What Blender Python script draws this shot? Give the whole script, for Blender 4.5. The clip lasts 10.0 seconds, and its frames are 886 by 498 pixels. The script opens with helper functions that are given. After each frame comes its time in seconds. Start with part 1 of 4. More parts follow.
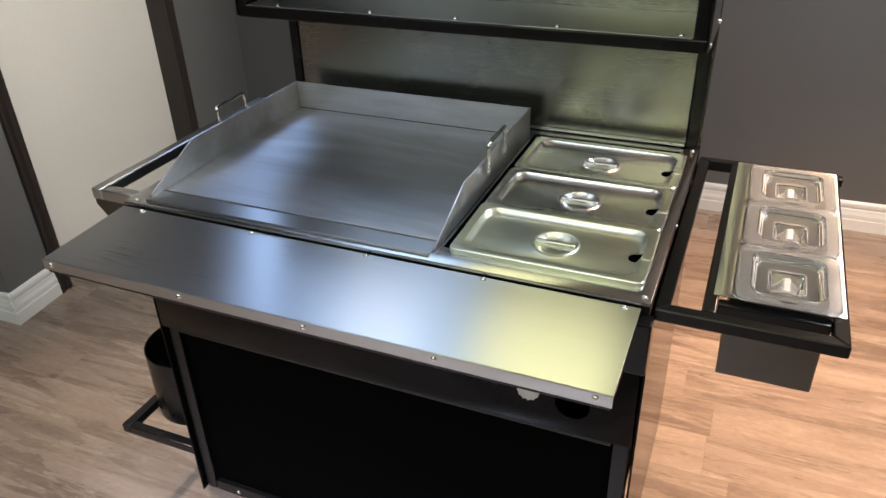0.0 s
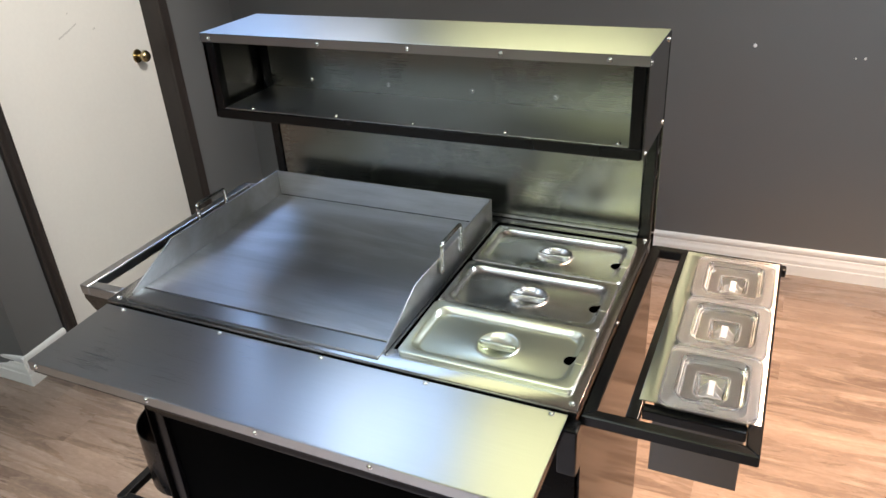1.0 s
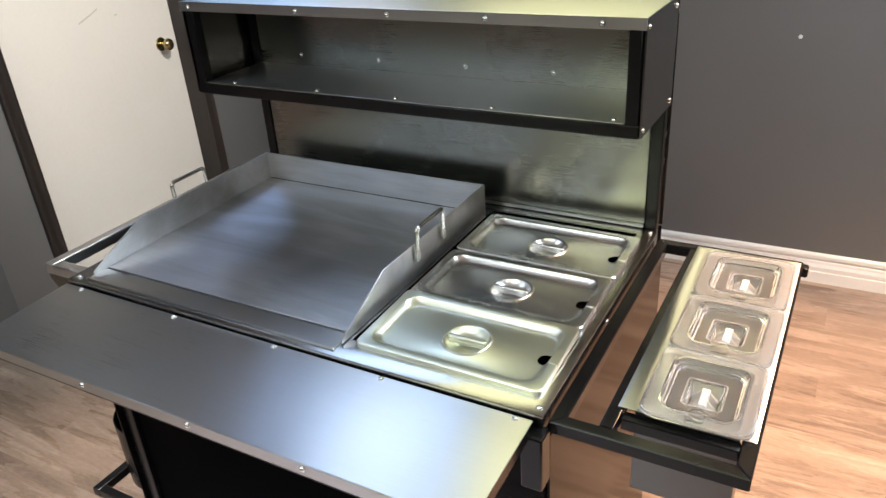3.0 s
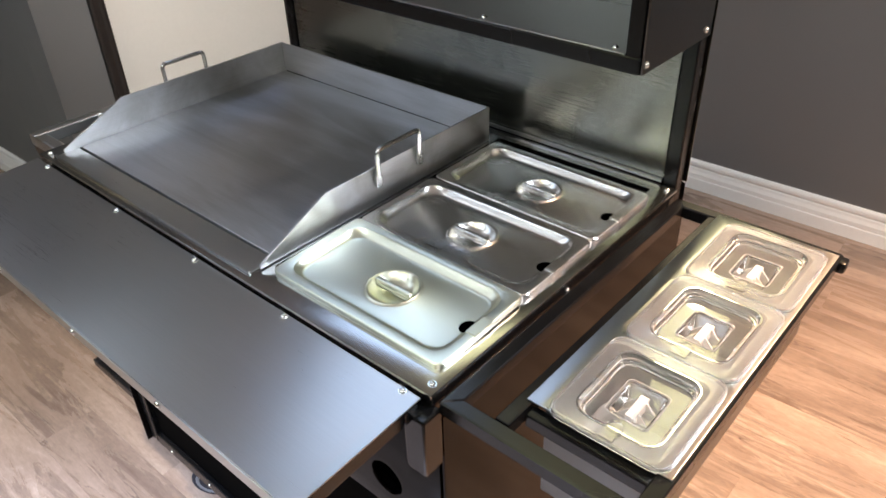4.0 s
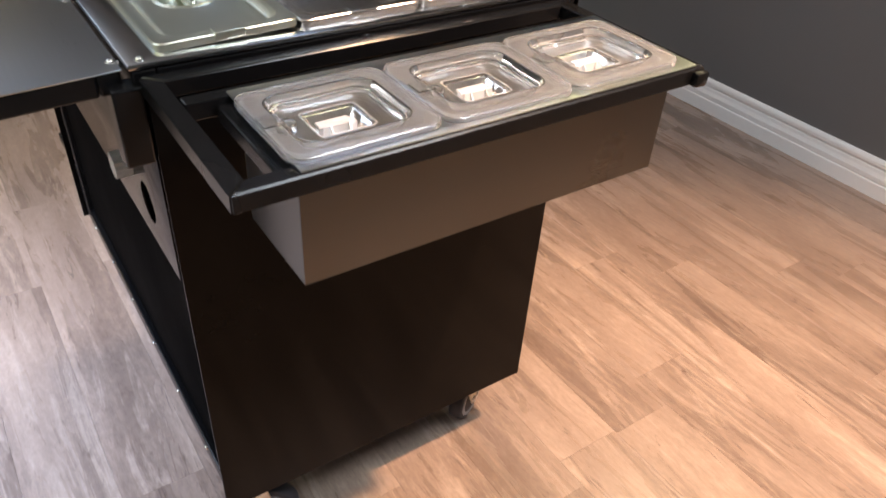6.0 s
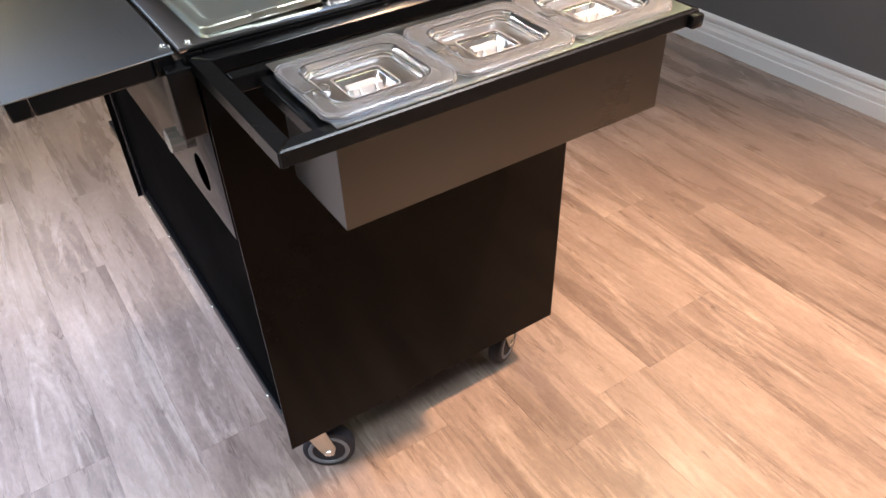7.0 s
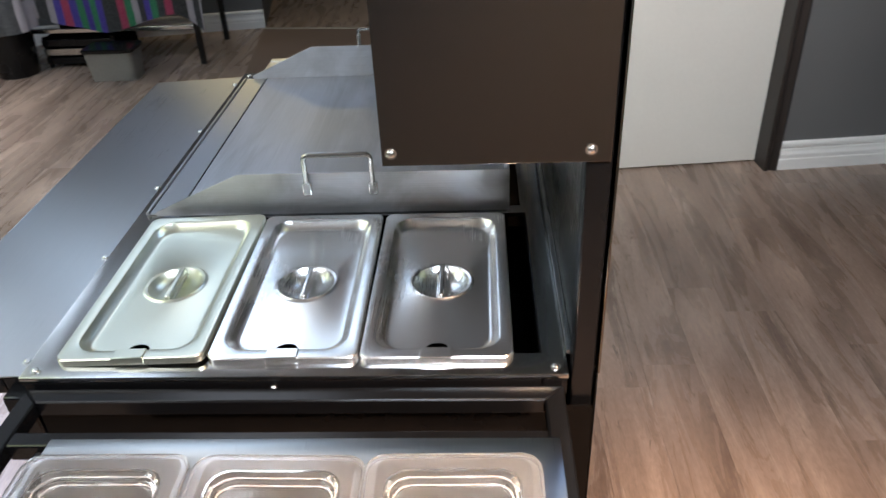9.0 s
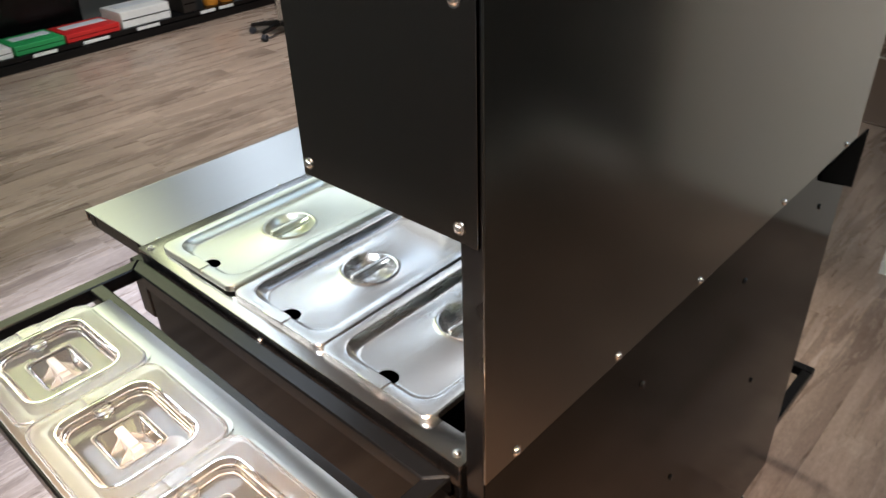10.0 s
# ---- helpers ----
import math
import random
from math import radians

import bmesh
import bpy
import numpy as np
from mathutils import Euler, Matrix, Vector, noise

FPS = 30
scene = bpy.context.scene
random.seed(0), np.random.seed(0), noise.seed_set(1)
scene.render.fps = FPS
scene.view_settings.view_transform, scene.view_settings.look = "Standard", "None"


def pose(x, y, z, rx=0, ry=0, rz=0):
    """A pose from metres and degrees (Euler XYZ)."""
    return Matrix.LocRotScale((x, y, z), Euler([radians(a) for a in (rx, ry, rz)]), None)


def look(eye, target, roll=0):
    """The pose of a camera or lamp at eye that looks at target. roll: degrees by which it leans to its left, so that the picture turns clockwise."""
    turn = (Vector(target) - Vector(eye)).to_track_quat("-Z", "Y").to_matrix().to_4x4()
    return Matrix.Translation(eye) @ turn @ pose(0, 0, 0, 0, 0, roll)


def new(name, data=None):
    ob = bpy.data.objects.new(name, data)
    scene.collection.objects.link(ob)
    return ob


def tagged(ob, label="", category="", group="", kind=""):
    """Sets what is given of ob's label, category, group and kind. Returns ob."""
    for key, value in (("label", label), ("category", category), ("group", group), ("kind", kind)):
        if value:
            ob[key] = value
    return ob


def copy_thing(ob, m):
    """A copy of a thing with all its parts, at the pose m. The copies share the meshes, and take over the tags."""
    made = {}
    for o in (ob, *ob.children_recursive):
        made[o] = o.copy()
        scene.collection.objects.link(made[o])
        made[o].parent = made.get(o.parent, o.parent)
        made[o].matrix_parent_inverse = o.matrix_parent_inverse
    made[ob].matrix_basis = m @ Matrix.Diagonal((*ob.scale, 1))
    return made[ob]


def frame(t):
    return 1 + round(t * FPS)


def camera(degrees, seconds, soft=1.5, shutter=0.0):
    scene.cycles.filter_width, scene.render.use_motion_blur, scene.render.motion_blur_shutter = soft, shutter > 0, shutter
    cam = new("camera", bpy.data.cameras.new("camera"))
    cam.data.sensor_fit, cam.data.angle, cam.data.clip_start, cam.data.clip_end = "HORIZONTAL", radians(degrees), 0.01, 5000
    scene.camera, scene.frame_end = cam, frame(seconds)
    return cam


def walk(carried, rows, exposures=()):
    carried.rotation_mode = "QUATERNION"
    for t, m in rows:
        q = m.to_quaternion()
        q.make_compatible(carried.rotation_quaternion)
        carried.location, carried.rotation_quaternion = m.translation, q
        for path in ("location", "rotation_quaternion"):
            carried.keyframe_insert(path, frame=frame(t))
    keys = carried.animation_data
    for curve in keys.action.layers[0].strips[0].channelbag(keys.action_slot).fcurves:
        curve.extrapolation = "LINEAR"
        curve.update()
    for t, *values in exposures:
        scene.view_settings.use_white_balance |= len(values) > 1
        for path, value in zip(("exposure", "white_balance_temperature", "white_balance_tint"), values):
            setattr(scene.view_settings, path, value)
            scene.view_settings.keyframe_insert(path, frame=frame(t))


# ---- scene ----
cam = camera(61.0, 10.0, 1.5, 0.15)
PATH = [
    (0, (0.104, -0.999, 1.671), (-0.592, 0.584, 0.667), -2.2),
    (0.5, (0.188, -0.968, 1.756), (-0.597, 0.564, 0.738), -3.5),
    (1, (0.251, -0.948, 1.833), (-0.527, 0.635, 0.892), -4.1),
    (1.5, (0.277, -0.958, 1.839), (-0.548, 0.646, 0.974), -4.9),
    (1.8, (0.298, -0.966, 1.808), (-0.507, 0.626, 0.905), -4.5),
    (2, (0.318, -0.964, 1.777), (-0.481, 0.627, 0.866), -4.2),
    (2.2, (0.333, -0.955, 1.74), (-0.494, 0.630, 0.846), -4.4),
    (3.3, (0.328, -0.711, 1.709), (-0.618, 0.773, 0.759), -4.6),
    (3.5, (0.348, -0.655, 1.692), (-0.639, 0.762, 0.683), -5.1),
    (4, (0.464, -0.481, 1.663), (-0.653, 0.747, 0.547), -2.3),
    (4.5, (0.526, -0.336, 1.577), (-0.638, 0.715, 0.336), -3.2),
    (5, (0.529, -0.196, 1.488), (-0.675, 0.855, 0.286), -0.0),
    (5.5, (0.64, -0.15, 1.406), (-0.647, 0.888, 0.282), 2.7),
    (6, (0.841, -0.174, 1.365), (-0.459, 0.765, 0.17), 3.7),
    (6.2, (0.897, -0.199, 1.358), (-0.406, 0.698, 0.135), 3.1),
    (7.3, (0.934, -0.219, 1.43), (-0.389, 0.585, 0.164), -3.7),
    (7.5, (0.918, -0.14, 1.451), (-0.425, 0.632, 0.185), -4.4),
    (8, (0.839, 0.066, 1.515), (-0.691, 0.572, 0.331), -5.1),
    (8.5, (0.731, 0.275, 1.551), (-0.871, 0.626, 0.404), -1.3),
    (8.7, (0.691, 0.369, 1.58), (-0.969, 0.555, 0.48), -2.0),
    (9, (0.651, 0.523, 1.584), (-1.041, 0.42, 0.522), -2.8),
    (9.4, (0.61, 0.769, 1.605), (-0.999, 0.206, 0.558), -1.1),
    (9.5, (0.592, 0.814, 1.611), (-0.979, 0.164, 0.558), -1.2),
    (9.7, (0.514, 0.895, 1.603), (-0.897, 0.030, 0.571), -1.4),
    (10, (0.389, 0.964, 1.584), (-0.842, -0.21, 0.532), -1.8),
]
walk(cam, [(t, look(eye, target, roll)) for t, eye, target, roll in PATH], [(0.0, -0.10, 6600, 10), (0.5, 0.13, 6400, 10), (1.5, 0.13, 6450, 10), (3.5, 0.31, 6600, 12), (4.6, 0.05, 6700, 14), (5.6, 0.0, 6550, 14), (6.2, 0.06, 6350, 14), (7.5, 0.09, 6150, 13), (8.0, 0.06, 6050, 13), (8.5, 0.11, 5500, 11), (9.0, 0.10, 6050, 11), (9.5, -0.06, 6080, 11), (10.0, -0.08, 6450, 11)])

# ---- light ----
world = bpy.data.worlds.new("world")
world.use_nodes = True
world.node_tree.nodes["Background"].inputs[0].default_value = (0.8, 0.86, 1.0, 1)
world.node_tree.nodes["Background"].inputs[1].default_value = 0.02
scene.world = world


def area_lamp(name, x, y, z, sx, sy, power, colour, m=None):
    d = bpy.data.lights.new(name, "AREA")
    d.shape, d.size, d.size_y, d.energy, d.color = "RECTANGLE", sx, sy, power, colour
    ob = new(name, d)
    ob.matrix_world = m or pose(x, y, z)
    return ob


COOL = (0.74, 0.87, 1.0)
# Unseen lamp added to lift the back wall and baseboard on the right
area_lamp("ceiling_panel", 1.35, 0.90, 2.53, 0.90, 0.90, 72, (0.80, 0.92, 1.0))
area_lamp("ceiling_panel", -0.55, -1.15, 2.53, 0.90, 0.60, 7, COOL)
area_lamp("ceiling_panel", -0.50, -2.45, 2.53, 0.90, 1.90, 19, (0.92, 1.0, 0.58))
area_lamp("ceiling_panel", -2.15, -0.85, 2.53, 0.75, 1.40, 7.5, (0.64, 0.81, 1.0))
# Unseen lamp added as general fill from the front right
area_lamp("ceiling_panel", 1.80, -2.20, 2.53, 1.80, 3.00, 116, (0.97, 0.96, 0.94))
area_lamp("ceiling_panel", -2.10, -3.00, 2.53, 0.80, 1.80, 24, (0.74, 0.87, 1.0))
# Track lamps turned to the cart, with a narrow beam
for x, y, z, w, d, power, colour in ((-1.80, 1.52, 2.29, 0.46, 0.60, 0.75, (0.38, 0.58, 1.0)), (-1.33, 1.52, 2.29, 0.36, 0.60, 0.45, (0.80, 0.86, 1.0)), (-0.50, 1.52, 2.29, 0.74, 0.60, 1.05, (1.0, 1.0, 0.54)), (-0.98, 0.80, 2.34, 0.60, 0.56, 0.62, (0.48, 0.68, 1.0)), (-0.40, 0.88, 2.36, 0.44, 0.50, 0.26, (1.0, 1.0, 0.54))):
    lamp = area_lamp("track_lamp", 0, 0, 0, w, d, power, colour, look((x, y, z), (x * 0.45, -0.10, 1.0)))
    lamp.data.spread = radians(70)
area_lamp("track_lamp", 0.18, -1.15, 2.50, 0.50, 0.90, 3.2, (1.0, 0.98, 0.58))
aisle_lamp = area_lamp("track_lamp", 0, 0, 0, 0.50, 0.45, 0.10, (0.92, 0.96, 1.0), look((-1.25, -0.28, 2.38), (0.12, 0.40, 1.0)))
aisle_lamp.data.spread = radians(40)
area_lamp("hall_lamp", -5.00, -1.05, 2.52, 0.55, 1.30, 9, (1.0, 0.82, 0.45))
area_lamp("ceiling_panel", -3.45, -0.75, 2.53, 0.90, 1.30, 3.2, (0.58, 0.74, 1.0))
area_lamp("wall_lamp", 0, 0, 0, 1.30, 0.30, 0.8, (1.0, 0.92, 0.48), look((-0.50, 2.27, 2.36), (-0.15, 0.2, 0.6)))
# Unseen fill lamp, added to wash the ceiling and lift the right wall
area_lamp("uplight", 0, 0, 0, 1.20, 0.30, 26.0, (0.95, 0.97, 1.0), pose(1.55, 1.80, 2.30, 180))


def spot_lamp(name, eye, target, power, colour, size, blend, radius):
    d = bpy.data.lights.new(name, "SPOT")
    d.energy, d.color, d.spot_size, d.spot_blend, d.shadow_soft_size = power, colour, radians(size), blend, radius
    new(name, d).matrix_world = look(eye, target)


spot_lamp("warm_spot", (0.78, 1.08, 2.48), (0.72, 0.90, 0.0), 570, (1.0, 0.60, 0.33), 80, 0.8, 0.05)
# Unseen spot added to brighten the door
spot_lamp("door_spot", (-0.90, 1.10, 2.48), (-2.50, 1.32, 1.12), 135, (1.0, 0.95, 0.88), 56, 0.8, 0.10)
# Two unseen spots added to brighten the floor left of the cart
spot_lamp("aisle_spot", (-0.55, -1.65, 2.48), (-0.62, -0.95, 0.0), 920, (0.57, 0.70, 1.0), 56, 1.0, 0.06)
spot_lamp("aisle_spot", (-1.45, -0.25, 2.48), (-1.48, -0.05, 0.0), 170, (1.0, 0.88, 0.76), 48, 0.9, 0.06)
# Unseen spot added to warm the floor behind the cart
spot_lamp("track_spot", (-1.30, 1.90, 2.48), (-1.25, 1.50, 0.0), 30, (1.0, 0.64, 0.38), 64, 0.9, 0.06)
spot_lamp("track_spot", (-0.45, 2.22, 2.42), (0.35, 0.70, 0.0), 30, (1.0, 0.84, 0.52), 46, 0.9, 0.06)
# Two unseen spots added to brighten the far floor of the shop
spot_lamp("shop_spot", (-2.60, -3.00, 2.48), (-2.60, -3.20, 0.0), 230, (1.0, 0.95, 0.90), 86, 0.7, 0.08)
spot_lamp("shop_spot", (-2.60, -0.60, 2.48), (-2.60, -0.80, 0.0), 120, (0.82, 0.91, 1.0), 42, 0.7, 0.08)


# ---- materials ----
def nodes_of(name):
    m = bpy.data.materials.new(name)
    m.use_nodes = True
    t = m.node_tree
    return m, t, t.nodes["Principled BSDF"]


def link(t, a, b):
    t.links.new(a, b)


def coords(t, scale=(1, 1, 1), space="Object"):
    c = t.nodes.new("ShaderNodeTexCoord")
    mp = t.nodes.new("ShaderNodeMapping")
    mp.inputs["Scale"].default_value = scale
    link(t, c.outputs[space], mp.inputs[0])
    return mp.outputs[0]


def noise_tex(t, vec, scale, detail=3, rough=0.55, warp=0.0):
    n = t.nodes.new("ShaderNodeTexNoise")
    n.inputs["Scale"].default_value, n.inputs["Detail"].default_value, n.inputs["Roughness"].default_value = scale, detail, rough
    n.inputs["Distortion"].default_value = warp
    link(t, vec, n.inputs["Vector"])
    return n.outputs["Fac"]


def ramp(t, fac, a, b, lo=0.3, hi=0.7):
    r = t.nodes.new("ShaderNodeValToRGB")
    r.color_ramp.elements[0].position, r.color_ramp.elements[1].position = lo, hi
    r.color_ramp.elements[0].color, r.color_ramp.elements[1].color = (*a, 1), (*b, 1)
    link(t, fac, r.inputs[0])
    return r.outputs[0]


def span(t, fac, lo, hi):
    r = t.nodes.new("ShaderNodeMapRange")
    r.inputs["From Min"].default_value, r.inputs["From Max"].default_value = 0.3, 0.7
    r.inputs["To Min"].default_value, r.inputs["To Max"].default_value = lo, hi
    link(t, fac, r.inputs[0])
    return r.outputs[0]


def bump(t, p, fac, strength, distance):
    b = t.nodes.new("ShaderNodeBump")
    b.inputs["Strength"].default_value, b.inputs["Distance"].default_value = strength, distance
    link(t, fac, b.inputs["Height"])
    link(t, b.outputs[0], p.inputs["Normal"])


def mix(t, fac, a, b, kind="MIX"):
    m = t.nodes.new("ShaderNodeMix")
    m.data_type, m.blend_type = "RGBA", kind
    for sock, v in ((m.inputs[0], fac), (m.inputs[6], a), (m.inputs[7], b)):
        if isinstance(v, (int, float)):
            sock.default_value = v
        elif isinstance(v, tuple):
            sock.default_value = (*v, 1)
        else:
            link(t, v, sock)
    return m.outputs[2]


def plain(name, colour, rough=0.5, metal=0.0, vary=0.15, grain=60, relief=0.0, spec=0.5, coat=0.0):
    m, t, p = nodes_of(name)
    v = coords(t)
    dark = tuple(c * (1 - vary) for c in colour)
    light = tuple(min(1, c * (1 + vary)) for c in colour)
    big, fine = noise_tex(t, v, 2.5, 4), noise_tex(t, v, grain, 3)
    link(t, mix(t, 0.4, ramp(t, big, dark, light), ramp(t, fine, dark, light)), p.inputs["Base Color"])
    link(t, span(t, big, rough * 0.85, min(1, rough * 1.15)), p.inputs["Roughness"])
    p.inputs["Metallic"].default_value = metal
    p.inputs["Specular IOR Level"].default_value = spec
    p.inputs["Coat Weight"].default_value = coat
    if relief:
        bump(t, p, fine, 0.4, relief)
    return m


def brushed(name, colour, rough, aniso, lines=0.10, smudge=0.25, scratch=0.12, heat=0.0):
    """Brushed sheet steel, with the grain along the first texture axis."""
    m, t, p = nodes_of(name)
    v = coords(t, (2.0, 260, 260), "UV")
    fine = noise_tex(t, v, 3.0, 4, 0.7)
    big = noise_tex(t, coords(t), 3.5, 4, 0.6)
    a = tuple(c * (1 - lines) for c in colour)
    b = tuple(min(1, c * (1 + lines)) for c in colour)
    tone = mix(t, 0.3, ramp(t, fine, a, b), ramp(t, big, a, b))
    if heat:
        stain = noise_tex(t, coords(t, (1.1, 6.0, 6.0)), 1.6, 5, 0.6, 0.8)
        tone = mix(t, 1.0, tone, ramp(t, stain, (1 - heat, 1 - heat, 1 - heat * 1.1), (1, 1, 1), 0.38, 0.60), "MULTIPLY")
    link(t, tone, p.inputs["Base Color"])
    both = t.nodes.new("ShaderNodeMath")
    both.operation = "ADD"
    link(t, span(t, fine, rough * (1 - scratch), rough * (1 + scratch * 0.7)), both.inputs[0])
    link(t, span(t, big, -rough * smudge, rough * smudge), both.inputs[1])
    link(t, both.outputs[0], p.inputs["Roughness"])
    p.inputs["Metallic"].default_value = 1.0
    p.inputs["Anisotropic"].default_value = aniso
    p.inputs["Anisotropic Rotation"].default_value = 0.25
    tan = t.nodes.new("ShaderNodeTangent")
    tan.direction_type, tan.uv_map = "UV_MAP", "UVMap"
    link(t, tan.outputs[0], p.inputs["Tangent"])
    return m


STEEL = brushed("brushed_steel", (0.54, 0.54, 0.53), 0.29, 0.85, 0.05, 0.05, 0.06)
RIM_STEEL = brushed("worktop_steel", (0.42, 0.42, 0.42), 0.21, 0.3, 0.04, 0.08, 0.06)
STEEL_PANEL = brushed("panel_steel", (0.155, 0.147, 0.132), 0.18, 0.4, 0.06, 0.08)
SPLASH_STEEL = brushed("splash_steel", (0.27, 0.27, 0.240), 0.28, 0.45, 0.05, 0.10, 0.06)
LID_STEEL = brushed("lid_steel", (0.80, 0.80, 0.79), 0.27, 0.0, 0.01, 0.03, 0.01)
GRIDDLE = brushed("griddle_steel", (0.60, 0.605, 0.63), 0.42, 0.6, 0.16, 0.22, 0.14, 0.22)
# Copy of LID_STEEL with the olive light on one lid put into its colour
OLIVE_SHEEN_STEEL = brushed("olive_lid_steel", (0.75, 0.763, 0.645), 0.34, 0.0, 0.01, 0.03, 0.01)
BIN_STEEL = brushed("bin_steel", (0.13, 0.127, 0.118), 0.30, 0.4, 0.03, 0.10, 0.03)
HOOD_STEEL = brushed("black_stainless", (0.15, 0.145, 0.142), 0.17, 0.3, 0.03, 0.10, 0.04)
PAN_STEEL = brushed("pan_steel", (0.58, 0.58, 0.57), 0.32, 0.0, 0.02, 0.05, 0.01)
SCREW = plain("screw_zinc", (0.75, 0.75, 0.73), 0.22, 1.0, 0.1)
CHROME = plain("handle_steel", (0.62, 0.62, 0.6), 0.22, 1.0, 0.1)
BLACK = plain("black_tube_paint", (0.0045, 0.0045, 0.005), 0.25, 0, 0.3, 90, 0.0002, 0.30)
GLOSS = plain("black_gloss_sheet", (0.0036, 0.0030, 0.0027), 0.12, 0, 0.3, 40, 0, 0.07)
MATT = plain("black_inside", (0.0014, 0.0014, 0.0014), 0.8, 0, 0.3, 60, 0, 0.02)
WALL = plain("grey_wall_paint", (0.136, 0.138, 0.139), 0.62, 0, 0.05, 220, 0.0006)
CEIL = plain("ceiling_paint", (0.50, 0.49, 0.47), 0.8, 0, 0.04, 120, 0.001)
DOOR = plain("door_paint", (0.76, 0.74, 0.69), 0.45, 0, 0.03, 60)
TRIM = plain("white_gloss_paint", (0.85, 0.85, 0.84), 0.35, 0, 0.03)
CASING = plain("brown_casing", (0.022, 0.017, 0.015), 0.45, 0, 0.3, 40)
BRASS = plain("aged_brass", (0.45, 0.36, 0.2), 0.25, 1.0, 0.3)
NAVY = plain("navy_sign", (0.012, 0.02, 0.05), 0.4, 0, 0.1)
PRINT = plain("pale_print", (0.6, 0.63, 0.68), 0.5)
RUBBER = plain("dark_rubber", (0.016, 0.018, 0.026), 0.7, 0, 0.3)
TREAD = plain("wheel_grey", (0.20, 0.21, 0.23), 0.45, 0, 0.15)
ZINC = plain("zinc_fork", (0.62, 0.57, 0.48), 0.3, 0.9, 0.15)
KNOB = plain("knob_grey", (0.55, 0.55, 0.53), 0.4, 0.2)
RED = plain("red_plastic", (0.55, 0.02, 0.02), 0.35)
GREEN = plain("green_card", (0.02, 0.30, 0.09), 0.5)
WHITE = plain("white_plastic", (0.72, 0.72, 0.72), 0.45)
MAT = plain("brown_mat", (0.16, 0.11, 0.085), 0.8, 0, 0.15, 300, 0.002)
CLOUDY = plain("cloudy_plastic", (0.42, 0.40, 0.36), 0.35)


def clear_plastic(name, tint, rough, milky):
    m, t, p = nodes_of(name)
    big = noise_tex(t, coords(t), 30, 3)
    p.inputs["Base Color"].default_value = (*tint, 1)
    link(t, span(t, big, rough * 0.9, rough * 1.1), p.inputs["Roughness"])
    p.inputs["IOR"].default_value = 1.5
    p.inputs["Transmission Weight"].default_value = 1 - milky
    return m


CLEAR = clear_plastic("clear_polycarbonate", (0.96, 0.95, 0.94), 0.03, 0.04)
# Milky white stands in for lamp highlights on clear grips, webs and edges
GLINT = clear_plastic("frosted_grip", (0.95, 0.95, 0.96), 0.20, 0.45)
FROST = clear_plastic("worn_polycarbonate_rim", (0.92, 0.93, 0.96), 0.15, 0.08)


